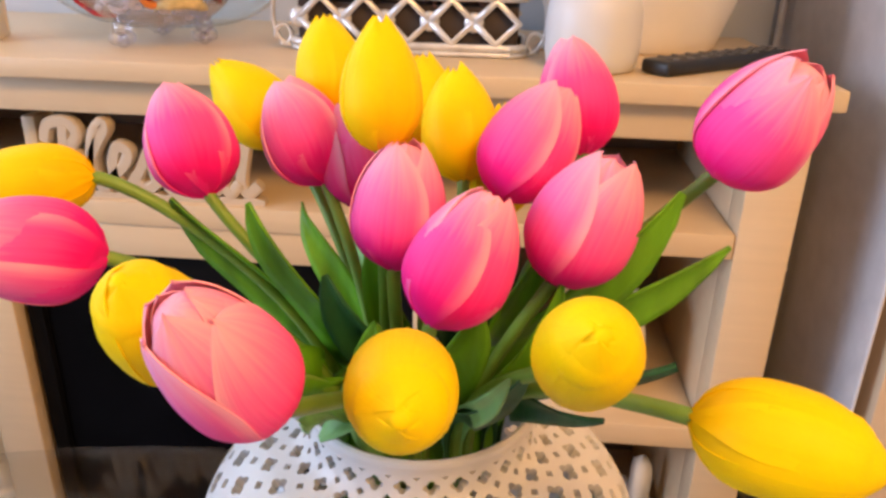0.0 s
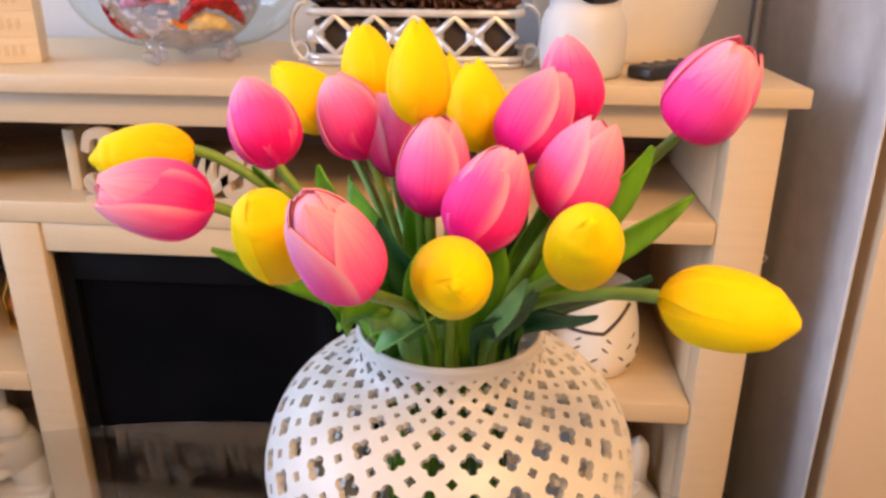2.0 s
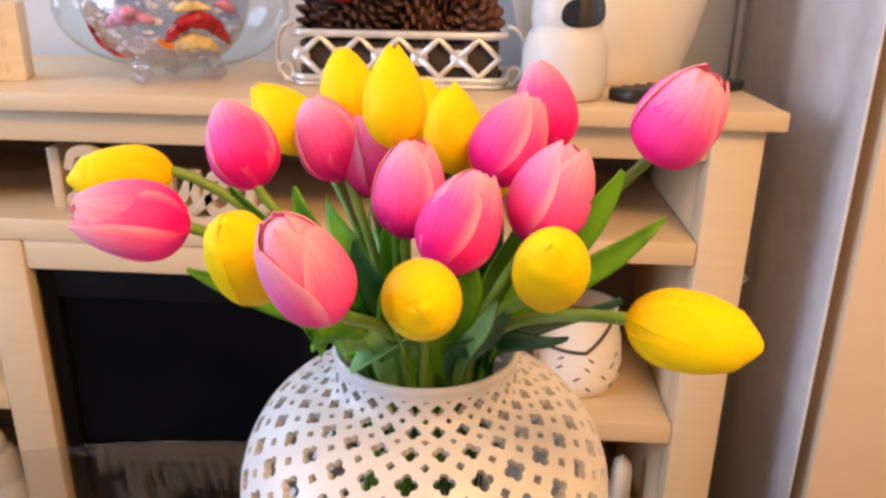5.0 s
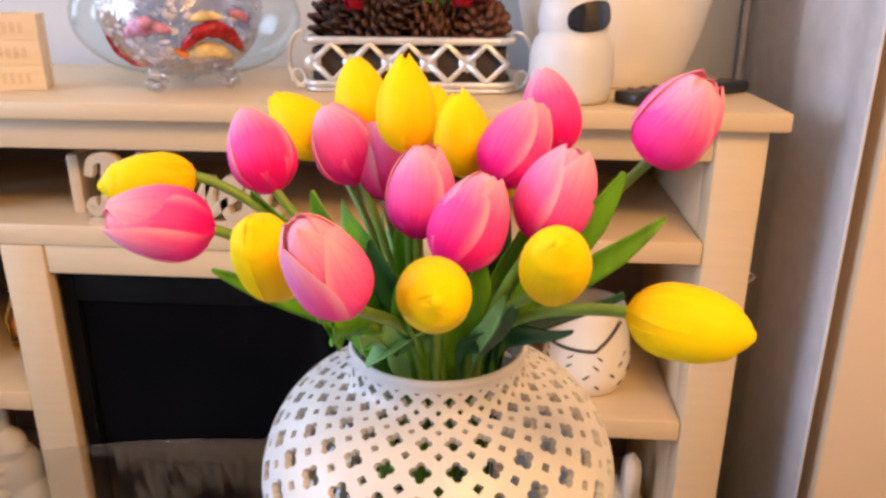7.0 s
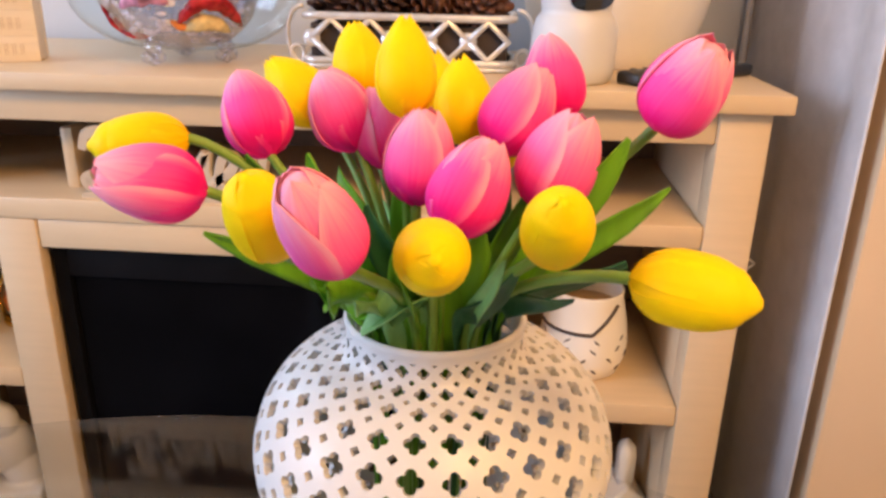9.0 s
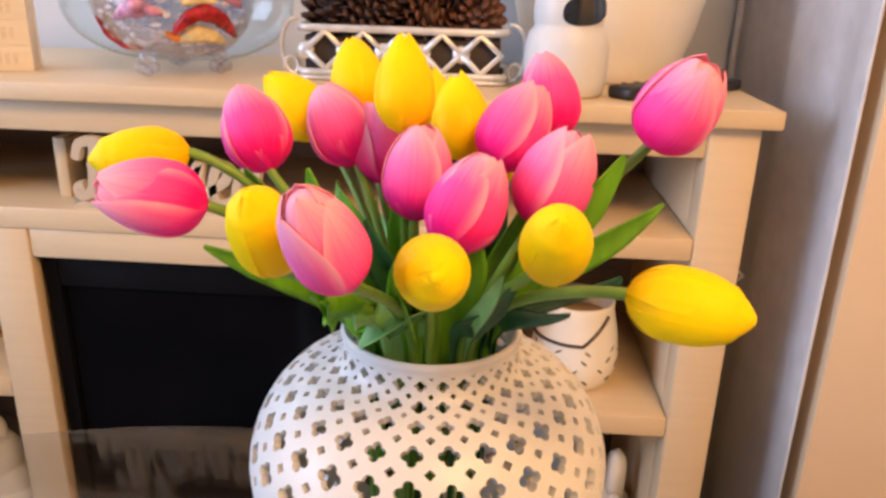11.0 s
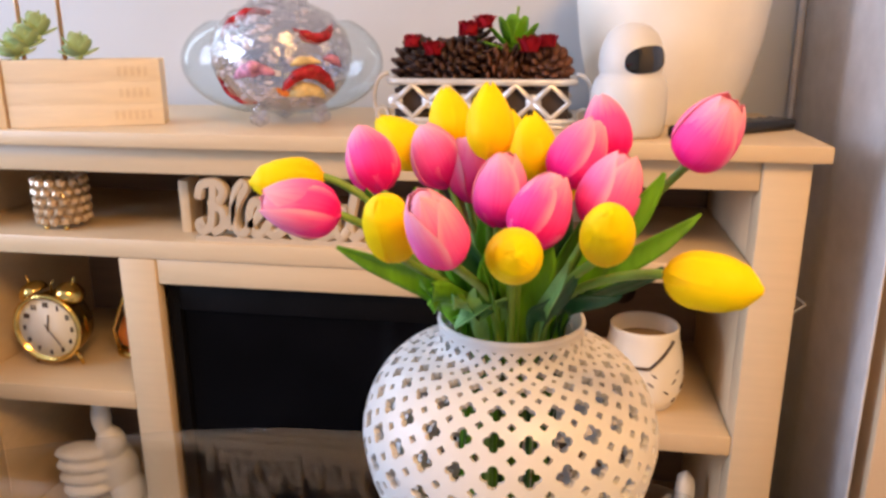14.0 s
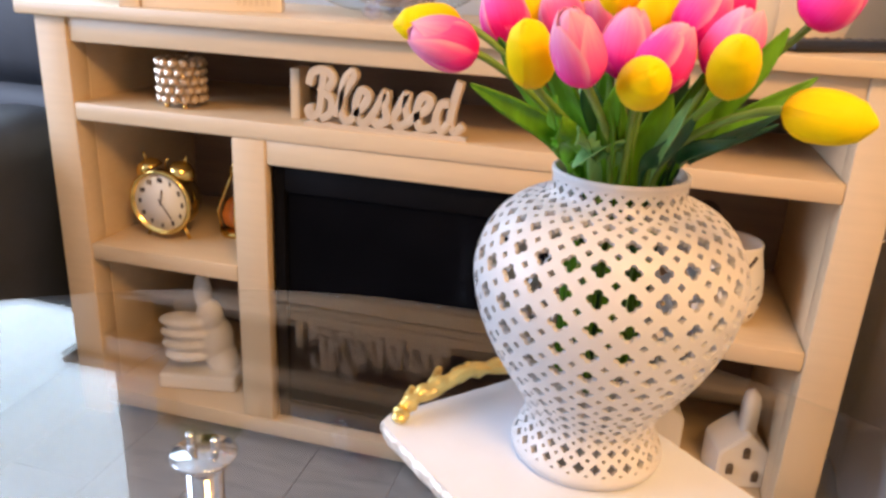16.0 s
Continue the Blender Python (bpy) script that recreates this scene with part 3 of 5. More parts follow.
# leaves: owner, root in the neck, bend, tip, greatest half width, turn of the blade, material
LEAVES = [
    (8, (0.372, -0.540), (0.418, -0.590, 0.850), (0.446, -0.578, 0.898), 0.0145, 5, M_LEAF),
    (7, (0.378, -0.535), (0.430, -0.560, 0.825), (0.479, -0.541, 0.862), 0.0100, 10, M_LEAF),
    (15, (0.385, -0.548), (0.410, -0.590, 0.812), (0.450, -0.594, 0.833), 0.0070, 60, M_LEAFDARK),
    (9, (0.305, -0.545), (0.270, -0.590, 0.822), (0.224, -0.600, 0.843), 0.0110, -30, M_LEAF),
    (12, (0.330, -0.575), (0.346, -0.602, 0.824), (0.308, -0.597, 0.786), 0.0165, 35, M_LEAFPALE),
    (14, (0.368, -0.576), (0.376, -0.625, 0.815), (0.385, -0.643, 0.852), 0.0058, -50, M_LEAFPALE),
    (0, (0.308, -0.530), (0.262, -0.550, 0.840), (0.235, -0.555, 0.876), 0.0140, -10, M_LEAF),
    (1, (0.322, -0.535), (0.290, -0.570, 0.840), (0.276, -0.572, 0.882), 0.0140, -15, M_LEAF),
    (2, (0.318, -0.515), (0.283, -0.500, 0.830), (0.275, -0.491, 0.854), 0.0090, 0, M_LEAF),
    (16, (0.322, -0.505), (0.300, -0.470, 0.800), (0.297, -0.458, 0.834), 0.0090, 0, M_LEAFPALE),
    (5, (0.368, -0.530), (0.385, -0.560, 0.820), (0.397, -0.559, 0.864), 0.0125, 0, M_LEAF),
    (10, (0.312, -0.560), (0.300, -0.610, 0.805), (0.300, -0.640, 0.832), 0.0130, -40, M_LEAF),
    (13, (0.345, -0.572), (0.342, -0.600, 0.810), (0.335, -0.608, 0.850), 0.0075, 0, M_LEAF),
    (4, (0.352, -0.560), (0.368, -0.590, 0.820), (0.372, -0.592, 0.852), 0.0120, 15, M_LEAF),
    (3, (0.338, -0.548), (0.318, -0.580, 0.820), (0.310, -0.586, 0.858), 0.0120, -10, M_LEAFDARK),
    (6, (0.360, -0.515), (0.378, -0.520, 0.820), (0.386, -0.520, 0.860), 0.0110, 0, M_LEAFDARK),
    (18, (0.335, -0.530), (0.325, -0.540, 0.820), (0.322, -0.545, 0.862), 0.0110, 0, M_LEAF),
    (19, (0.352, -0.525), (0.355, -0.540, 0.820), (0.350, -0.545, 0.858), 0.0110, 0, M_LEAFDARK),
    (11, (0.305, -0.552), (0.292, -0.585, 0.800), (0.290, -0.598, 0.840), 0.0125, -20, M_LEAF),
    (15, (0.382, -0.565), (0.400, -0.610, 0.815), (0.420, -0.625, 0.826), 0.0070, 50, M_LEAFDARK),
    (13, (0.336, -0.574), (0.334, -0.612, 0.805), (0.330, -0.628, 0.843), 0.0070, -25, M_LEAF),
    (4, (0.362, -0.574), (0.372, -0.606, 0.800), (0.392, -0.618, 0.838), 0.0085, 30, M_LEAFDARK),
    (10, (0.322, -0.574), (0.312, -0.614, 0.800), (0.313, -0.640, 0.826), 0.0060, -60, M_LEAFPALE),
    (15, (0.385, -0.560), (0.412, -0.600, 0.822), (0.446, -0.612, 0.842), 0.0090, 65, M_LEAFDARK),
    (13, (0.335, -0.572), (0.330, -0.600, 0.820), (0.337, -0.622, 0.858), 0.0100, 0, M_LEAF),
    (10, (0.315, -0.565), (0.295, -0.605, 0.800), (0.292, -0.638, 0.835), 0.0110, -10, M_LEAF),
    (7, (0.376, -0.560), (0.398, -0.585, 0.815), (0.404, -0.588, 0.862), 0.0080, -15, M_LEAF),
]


def leaf_mesh(root, bend, tip, half, turn):
    """A long blade, folded along its midrib, with thickness and a slightly wavy rim."""
    bend, tip = Vector(bend), Vector(tip)
    out = Vector((root[0] - AX, root[1] - AY, 0))
    out *= min(1, 0.040 / max(out.length, 1e-6))
    root = Vector((AX + out.x, AY + out.y, 0.772))
    low = Vector((AX + out.x * 0.9, AY + out.y * 0.9, 0.585))
    turn_in = (root - low + out * 0.6).normalized()
    pts = [low.lerp(root, i / 5) for i in range(5)] + bez(root, root + turn_in * 0.028, bend, tip, 16)
    nu = 6
    bm = bmesh.new()
    grids = []
    for off in (0.0005, -0.0005):
        g = []
        for i, p in enumerate(pts):
            v = i / (len(pts) - 1)
            d = (pts[min(i + 1, len(pts) - 1)] - pts[max(i - 1, 0)]).normalized()
            out = (p - Vector((AX, AY, p.z - 0.05))).normalized()
            face = (out + Vector((0, -0.6, 0.25))).normalized()
            face = (face - d * face.dot(d)).normalized()
            face = Matrix.Rotation(radians(turn), 3, d) @ face
            side = d.cross(face).normalized()
            w = half * 0.94 * min(1.0, 0.45 + max(0.0, (p.z - 0.745) / 0.06)) * (0.50 + 0.50 * math.sin(math.pi * min(1, v * 0.95) ** 1.1)) * min(1, (1 - v) * 6.5 + 0.02) ** 0.5
            row = []
            for k in range(nu + 1):
                u = 2 * k / nu - 1
                fold = (abs(u) ** 1.3) * w * 0.42
                wave = 0.0009 * math.sin(11 * v + 2.2 * u + half * 900) * abs(u)
                row.append(bm.verts.new(p + side * (u * w) + face * (fold + wave + off)))
            g.append(row)
        grids.append(g)
    a, b = grids
    n = len(pts)
    for i in range(n - 1):
        for k in range(nu):
            bm.faces.new((a[i][k], a[i + 1][k], a[i + 1][k + 1], a[i][k + 1]))
            bm.faces.new((b[i][k + 1], b[i + 1][k + 1], b[i + 1][k], b[i][k]))
        bm.faces.new((a[i][0], b[i][0], b[i + 1][0], a[i + 1][0]))
        bm.faces.new((a[i][nu], a[i + 1][nu], b[i + 1][nu], b[i][nu]))
    bmesh.ops.recalc_face_normals(bm, faces=bm.faces[:])
    smooth(bm)
    return bm


LOOKS = {"pink": "deep pink artificial tulip with pale petal rims", "bud": "pale pink artificial tulip with tightly layered petals", "pale": "salmon pink artificial tulip with pale petal rims", "yellow": "bright yellow artificial tulip with closed petals"}
tulips = []
FRONT = Vector((0.03, -0.42, 0.10)).normalized()
for n, (colour, tip, base, spin, girth) in enumerate(HEADS):
    tip, base = Vector(tip), Vector(base)
    d = (tip - base).normalized()
    flower = thing("tulip", LOOKS[colour] + " in the lattice vase", "flower", group="tulip bouquet")
    tulips.append(flower)
    centre = (tip + base) / 2
    base = centre - d * 0.0280
    # the first petal faces the room's middle, then turns by spin
    face = (FRONT - d * FRONT.dot(d)).normalized()
    side = d.cross(face)
    frame_m = Matrix.Translation(base) @ Matrix((face, side, d)).transposed().to_4x4() @ pose(0, 0, 0, 0, 0, spin)
    outer, inner = PETALS["pointed" if n >= 16 else colour]
    core = new("inner_bud", CORES["yellow" if colour == "yellow" else "pink"])
    core.parent = flower
    fill = 1.0 if n >= 16 else 1.12 if colour == "yellow" else 0.95
    core.matrix_basis = frame_m @ Matrix.Diagonal((girth * fill, girth * fill, (1.0 if n >= 16 else 1.06) if colour == "yellow" else 1.02, 1))
    for k in range(6):
        ob = new("petal", (inner if k % 2 else outer)[k // 2])
        ob.parent = flower
        tilt = 0.6 if colour == "yellow" else 1.4
        size = 1 + random.uniform(-0.008, 0.008) * tilt
        ob.matrix_basis = frame_m @ pose(0, 0, 0, random.uniform(-tilt, tilt), random.uniform(-tilt, tilt), 60 * k + random.uniform(-5, 5)) @ Matrix.Diagonal((size * girth, size * girth, size * random.uniform(0.97, 1.03), 1))
    if colour != "yellow":
        for k in range(3):
            ob = new("petal", inner[k])
            ob.parent = flower
            ob.matrix_basis = frame_m @ pose(0, 0, 0, 0, 0, 120 * k + 35) @ Matrix.Diagonal((0.88 * girth, 0.88 * girth, 0.99, 1))
    # stem: leaves the head along its axis, bends into the neck, ends inside the jar
    ang = math.atan2(base.y - AY, base.x - AX)
    reach = min(0.040, 0.012 + 0.28 * math.hypot(base.x - AX, base.y - AY))
    neck = Vector((AX + reach * math.cos(ang), AY + reach * math.sin(ang), 0.765))
    foot = Vector((AX - 0.4 * reach * math.cos(ang + 0.5), AY - 0.4 * reach * math.sin(ang + 0.5), 0.56))
    up = (base - neck).length
    pts = bez(base + d * 0.003, base - d * up * 0.10, neck + Vector((0, 0, up * 0.35)), neck, 14) + bez(neck, neck - Vector((0, 0, 0.05)), foot + Vector((0, 0, 0.08)), foot, 6)[1:]
    part("stem", tube(pts, 0.0030, 10), M_STEM, flower, "green stem")
for owner, root, bend, tip, half, turn, m in LEAVES:
    part("leaf", leaf_mesh(root, bend, tip, half, turn), m, tulips[owner], "long green leaf")

# ---- tray and table ----
GLASS_Z = 0.478
tray = thing("marble_tray", "white marble tray with rough silver edge and gold branch handles", "tray", (0.132, -0.553, 0))
TU, TV = Vector((0.735, -0.678, 0)), Vector((0.678, 0.735, 0))
TL, TW = 0.40, 0.245


def tray_outline(inset, jag):
    pts = []
    for (a0, b0), (a1, b1) in (((0, 0), (1, 0)), ((1, 0), (1, 1)), ((1, 1), (0, 1)), ((0, 1), (0, 0))):
        for i in range(48):
            t = i / 48
            a, b = a0 + (a1 - a0) * t, b0 + (b1 - b0) * t
            p = TU * (a * TL) + TV * (b * TW)
            c = TU * (TL / 2) + TV * (TW / 2)
            r = (p - c)
            k = 1 - inset / r.length - jag * (noise.noise(p * 60) * 0.5 + 0.5) / r.length
            corner = min(abs(a - 0) + abs(b - 0), abs(a - 1) + abs(b), abs(a) + abs(b - 1), abs(a - 1) + abs(b - 1))
            k -= 0.035 * max(0, 1 - corner / 0.06)
            pts.append(c + r * k)
    return pts


def slab(layers):
    bm = bmesh.new()
    rings = [[bm.verts.new((p.x, p.y, z)) for p in pts] for pts, z in layers]
    for a, b in zip(rings, rings[1:]):
        for i in range(len(a)):
            j = (i + 1) % len(a)
            bm.faces.new((a[i], a[j], b[j], b[i]))
    bm.faces.new(rings[0][::-1])
    bm.faces.new(rings[-1])
    bmesh.ops.recalc_face_normals(bm, faces=bm.faces[:])
    return bm


part("marble_slab", slab([(tray_outline(0.0075, 0.0015), 0.4805), (tray_outline(0.0065, 0.002), 0.4945), (tray_outline(0.0040, 0.002), TRAY_Z)]), M_MARBLE, tray)
edge = bmesh.new()
lo, md, hi = tray_outline(0.002, 0.008), tray_outline(-0.005, 0.014), tray_outline(0.0025, 0.0050)
rings = [[edge.verts.new((p.x, p.y, z + noise.noise(p * 90 + Vector((z * 300, 0, 0))) * 0.0016)) for p in pts] for pts, z in ((lo, 0.4798), (md, 0.4850), (md, 0.4925), (hi, 0.4966))]
for a, b in zip(rings, rings[1:]):
    for i in range(len(a)):
        j = (i + 1) % len(a)
        edge.faces.new((a[i], a[j], b[j], b[i]))
part("rough_edge", edge, M_SILVERLEAF, tray, "rough silver leaf edge")
for a in (0.12, 0.88):
    for b in (0.15, 0.85):
        p = TU * (a * TL) + TV * (b * TW)
        part("tray_foot", lathe([(0.008, GLASS_Z + 0.0005), (0.009, GLASS_Z + 0.004), (0.007, 0.4803)], 16), M_GOLD, tray, "", Matrix.Translation(p))


def branch_handle(a):
    """Cast gold twig that arches over one short side of the tray, with side twigs and knots."""
    bm = bmesh.new()
    p0 = TU * (a * TL) + TV * 0.020
    p3 = TU * (a * TL) + TV * (TW - 0.020)
    lift = Vector((0, 0, 1))
    out = TU * (-0.02 if a < 0.5 else 0.02)
    main = [p + lift * (TRAY_Z + 0.006) for p in bez(p0, p0 + out * 1.2 + TV * 0.03 + lift * 0.022, p3 + out * 1.2 - TV * 0.03 + lift * 0.026, p3, 34)]
    tube(main, [0.0078 + 0.0020 * math.sin(i * 1.9) for i in range(len(main))], 9, bm, 0.25)
    second = [p + lift * 0.004 * math.sin(i * 0.5) - out * 0.25 * math.sin(i / 34 * math.pi) for i, p in enumerate(main)]
    tube(second[2:30], 0.0058, 7, bm, 0.3)
    for i, side, ln in ((3, -0.55, 0.040), (6, 0.4, 0.030), (9, -0.7, 0.050), (13, -0.3, 0.045), (18, 0.5, 0.034), (22, -0.8, 0.046), (27, 0.4, 0.03)):
        d = (main[i + 1] - main[i]).normalized()
        tw = (d * 0.9 - out.normalized() * side + lift * 0.10).normalized()
        q = [main[i] + tw * (ln * 0.72 * t / 6) + lift * (0.002 * math.sin(t)) for t in range(7)]
        tube(q, [0.0050, 0.0052, 0.0046, 0.0052, 0.0050, 0.0045, 0.0030], 7, bm, 0.3)
    for e_ in (main[0], main[-1]):
        ball(e_, 0.0085, bm, 2, (1, 1, 0.7))
        ring = [e_ + Vector((0.0055 * math.cos(t), 0.0055 * math.sin(t), 0.004)) for t in np.linspace(0, 2 * math.pi, 14)]
        tube(ring, 0.0012, 6, bm)
    return bm


part("branch_handle", branch_handle(0.055), M_GOLD, tray, "cast gold branch handle")
part("branch_handle", branch_handle(0.945), M_GOLD, tray, "cast gold branch handle")

table = thing("glass_coffee_table", "clear glass coffee table with bowed edge and chrome posts", "table", (0.15, -0.62, 0))


def arc_outline(inset):
    R, off, n = 0.965 - inset, 0.567, 44
    half = math.atan2(0.665 - inset, 0.70)
    far = [Vector((R * math.sin(a), R * math.cos(a) - off, 0)) for a in np.linspace(-half, half, n)]
    near = [Vector((-p.x, -p.y, 0)) for p in far]
    return far + near


part("glass_top", slab([(arc_outline(0.002), GLASS_Z - 0.008), (arc_outline(0.0), GLASS_Z - 0.006), (arc_outline(0.0), GLASS_Z - 0.002), (arc_outline(0.002), GLASS_Z)]), M_TABLEGLASS, table, "clear glass top")
for x, y in ((-0.182, 0.018), (0.182, 0.018), (-0.155, -0.34), (0.155, -0.34)):
    leg = part("chrome_post", lathe([(0.030, 0.0), (0.030, 0.006), (0.019, 0.010), (0.019, GLASS_Z - 0.035)], 28), M_CHROME, table, "polished chrome post", pose(x, y, 0))
    part("mount_disc", lathe([(0.033, GLASS_Z - 0.034), (0.034, GLASS_Z - 0.033), (0.034, GLASS_Z - 0.030), (0.033, GLASS_Z - 0.029)], 36), M_CHROME, leg, "polished chrome disc below the glass")
    for dx in (-0.014, 0.014):
        part("pin", lathe([(0.0045, GLASS_Z - 0.0288), (0.0045, GLASS_Z - 0.0088)], 14), M_CHROME, leg, "small chrome pin", pose(dx, 0.0, 0))

# ---- things on the stand's top ----
TOP = 0.838
planter = thing("wooden_planter", "pale pine plank planter box with faint lettering and small plants", "planter", (-0.413, 0.067, TOP))
planter.rotation_euler = (0, 0, radians(22))
planter.scale = (0.81, 0.64, 1.0)
for k in range(3):
    part("plank", box(-0.120, 0.167, -0.055, -0.043, 0.0004 + k * 0.0350, 0.0352 + k * 0.0350, 0.0005), M_PINE, planter)
    part("plank", box(-0.120, 0.167, 0.043, 0.055, 0.0004 + k * 0.0350, 0.0352 + k * 0.0350, 0.0005), M_PINE, planter)
part("end_board", box(-0.167, -0.126, -0.058, 0.058, 0.0, 0.106, 0.0015), M_PINE, planter)
part("end_board", box(0.155, 0.166, -0.0425, 0.0425, 0.0, 0.105, 0.0015), M_PINE, planter)
part("seam_strip", box(-0.1255, -0.1205, -0.054, 0.054, 0.0, 0.1045), M_PINEDARK, planter, "darker wooden seam")
part("filling", box(-0.119, 0.154, -0.042, 0.042, 0.002, 0.085), M_PINEDARK, planter)
ink = bmesh.new()
for row, (z, n, w) in enumerate(((0.086, 5, 0.009), (0.052, 5, 0.008), (0.017, 6, 0.008))):
    for k in range(n):
        x = 0.150 - (n - k) * 0.0125
        box(x, x + 0.0016, -0.0565, -0.0552, z - 0.007, z + 0.008, bm=ink)
        box(x + 0.004, x + 0.0055, -0.0565, -0.0552, z - 0.006, z + 0.009, bm=ink)
        if k % 2:
            box(x, x + w * 0.7, -0.0565, -0.0552, z - 0.001, z + 0.0005, bm=ink)
part("lettering", ink, M_INK, planter, "faint grey unreadable lettering")
for cx, cy, cz in ((-0.085, 0.0, 0.122), (-0.062, 0.01, 0.140), (0.012, -0.005, 0.108), (-0.105, 0.0, 0.108)):
    rosette = part("succulent", ball((cx, cy, cz), 0.008, None, 2), M_SUCC, planter, "pale green succulent")
    for k in range(10):
        a, t = k * 2.4, 0.20 + 0.80 * k / 10
        d = Vector((math.cos(a) * t, math.sin(a) * t, 1.15 - t)).normalized()
        part("leaf", ball((0, 0, 0), 0.017, None, 2, (1.15, 0.95, 0.16)), M_SUCC, rosette, "", Matrix.Translation(Vector((cx, cy, cz)) + d * 0.024) @ d.to_track_quat("X", "Z").to_matrix().to_4x4())
part("wire_loop", tube([(-0.089, 0, 0.09)] + [(-0.052 + 0.037 * math.cos(a), 0.0, 0.235 + 0.045 * math.sin(a)) for a in np.linspace(math.pi, 0, 16)] + [(-0.015, 0, 0.09)], 0.0042, 10), M_COPPER, planter, "tall copper rod arch")

# crystal bowl with red swirls
BW = Vector((-0.084, 0.135, 0.937))
bowl = thing("art_glass_bowl", "clear crystal footed bowl with red and amber swirls", "bowl", BW)
bowl.rotation_euler = (0, 0, radians(21))
GLOBE = [(0.030, -0.078), (0.062, -0.070), (0.092, -0.045), (0.110, -0.010), (0.113, 0.020), (0.104, 0.050), (0.080, 0.078), (0.050, 0.092), (0.046, 0.097), (0.043, 0.096), (0.075, 0.075),
         (0.099, 0.049), (0.108, 0.020), (0.105, -0.008), (0.088, -0.042), (0.060, -0.065), (0.001, -0.072)]
globe = lathe([(p.x, p.y) for p in spline(GLOBE)], 72)
for v in globe.verts:
    v.co *= 1 + 0.022 * noise.noise(v.co * 55)
part("globe", globe, M_CLEAR, bowl, "clear rippled crystal globe")
part("lid_knob", ball((0.0, 0.0, 0.112), 0.016, None, 2, (1.0, 1.0, 1.1)), M_CLEAR, bowl, "clear glass knob")


def ribbon(points, radii):
    """A strand laid over the front of the globe; points are fractions of its half width and height."""
    pts = []
    ctrl = [Vector((x, z, 0)) for x, z in points]
    for i in range(21):
        t = i / 20
        q = ctrl[0] * (1 - t) ** 2 + ctrl[1] * 2 * t * (1 - t) + ctrl[2] * t * t
        y = -math.sqrt(max(0.02, 1 - q.x ** 2 - q.y ** 2))
        pts.append(Vector((0.112 * q.x, 0.111 * y, 0.008 + 0.088 * q.y)))
    return tube(pts, [(0.0012 + 0.80 * radii * math.sin(math.pi * i / 20) ** 0.7) * (1 + 0.35 * noise.noise(pts[i] * 90)) for i in range(21)], 8)


for pts, r, m in ((((-0.04, -0.56), (0.40, 0.20), (0.74, -0.66)), 0.0150, M_REDGLASS), (((-0.10, -0.48), (-0.02, -0.62), (0.10, -0.55)), 0.0060, M_ORANGE),
                  (((0.02, -0.64), (0.32, -0.36), (0.58, -0.70)), 0.0130, M_YELGLASS), (((0.16, 0.52), (0.58, 0.12), (0.72, 0.62)), 0.0115, M_REDGLASS),
                  (((-0.82, 0.36), (-0.56, 0.86), (-0.10, 0.78)), 0.0110, M_REDGLASS), (((-0.66, -0.32), (-0.42, -0.02), (-0.10, -0.24)), 0.0130, M_LILAC),
                  (((-0.58, -0.20), (-0.36, -0.12), (-0.20, -0.20)), 0.0070, M_REDGLASS), (((0.55, 0.0), (0.72, 0.05), (0.80, -0.16)), 0.0080, M_LILAC),
                  (((-0.90, -0.30), (-0.74, -0.80), (-0.38, -0.76)), 0.0060, M_REDGLASS), (((0.10, -0.10), (0.25, 0.06), (0.52, -0.06)), 0.0060, M_YELGLASS)):
    part("swirl", ribbon(pts, r), m, bowl, "molten glass swirl")
# added pale chips imitate glints on the crystal, denser on the window side
glints = bmesh.new()
for k in range(300):
    x, z = random.uniform(-0.96, 0.96), random.uniform(-0.92, 0.9)
    if x * x + z * z > 0.93 or (x > -0.1 and random.random() < 0.72):
        continue
    y = -math.sqrt(1 - x * x - z * z)
    chip = ball((0, 0, 0), random.uniform(0.0025, 0.0075), None, 1, (random.uniform(0.8, 2.0), 0.5, random.uniform(0.5, 1.0)))
    for f in chip.faces:
        f.smooth = False
    merge(glints, chip, Matrix.Translation((0.1105 * x, 0.1105 * y, 0.009 + 0.087 * z)) @ Vector((x, y, z)).to_track_quat("-Y", "Z").to_matrix().to_4x4())
tagged(part("sparkle_chips", glints, M_SPARKLE, bowl, "pale chips set on the crystal as its bright glints"), kind="stuff")
for a in (-2.25, -0.45, 1.57):
    ft = bmesh.new()
    for dx, dz, r in ((0, -0.074, 0.012), (0.008, -0.086, 0.009), (-0.008, -0.087, 0.009), (0.0, -0.091, 0.008)):
        ball((0.064 * math.cos(a) + dx, 0.064 * math.sin(a), dz), r, ft, 2)
    part("foot", ft, M_CLEAR, bowl, "knobbly clear glass foot")

gl = [(0.05 + 0.135 * math.cos(a), 0.092 + 0.092 * math.sin(a)) for a in np.linspace(-1.57, 0.95, 22)]
gl += [(r - 0.003, z) for r, z in gl[:1:-1]] + [(0.001, 0.004)]
solo("blue_glass_bowl", lathe(gl, 48), M_BLUEGLASS, "large pale blue clear glass bowl at the wall", "bowl", Matrix.Translation((-0.148, 0.300, TOP)) @ Matrix.Diagonal((1.05, 0.52, 1.0, 1)))

# basket with pine cones
BX0, BX1, BY0, BY1 = 0.100, 0.392, 0.105, 0.235
basket = thing("metal_basket", "white openwork metal gallery basket full of pine cones", "basket", (0, 0, TOP))


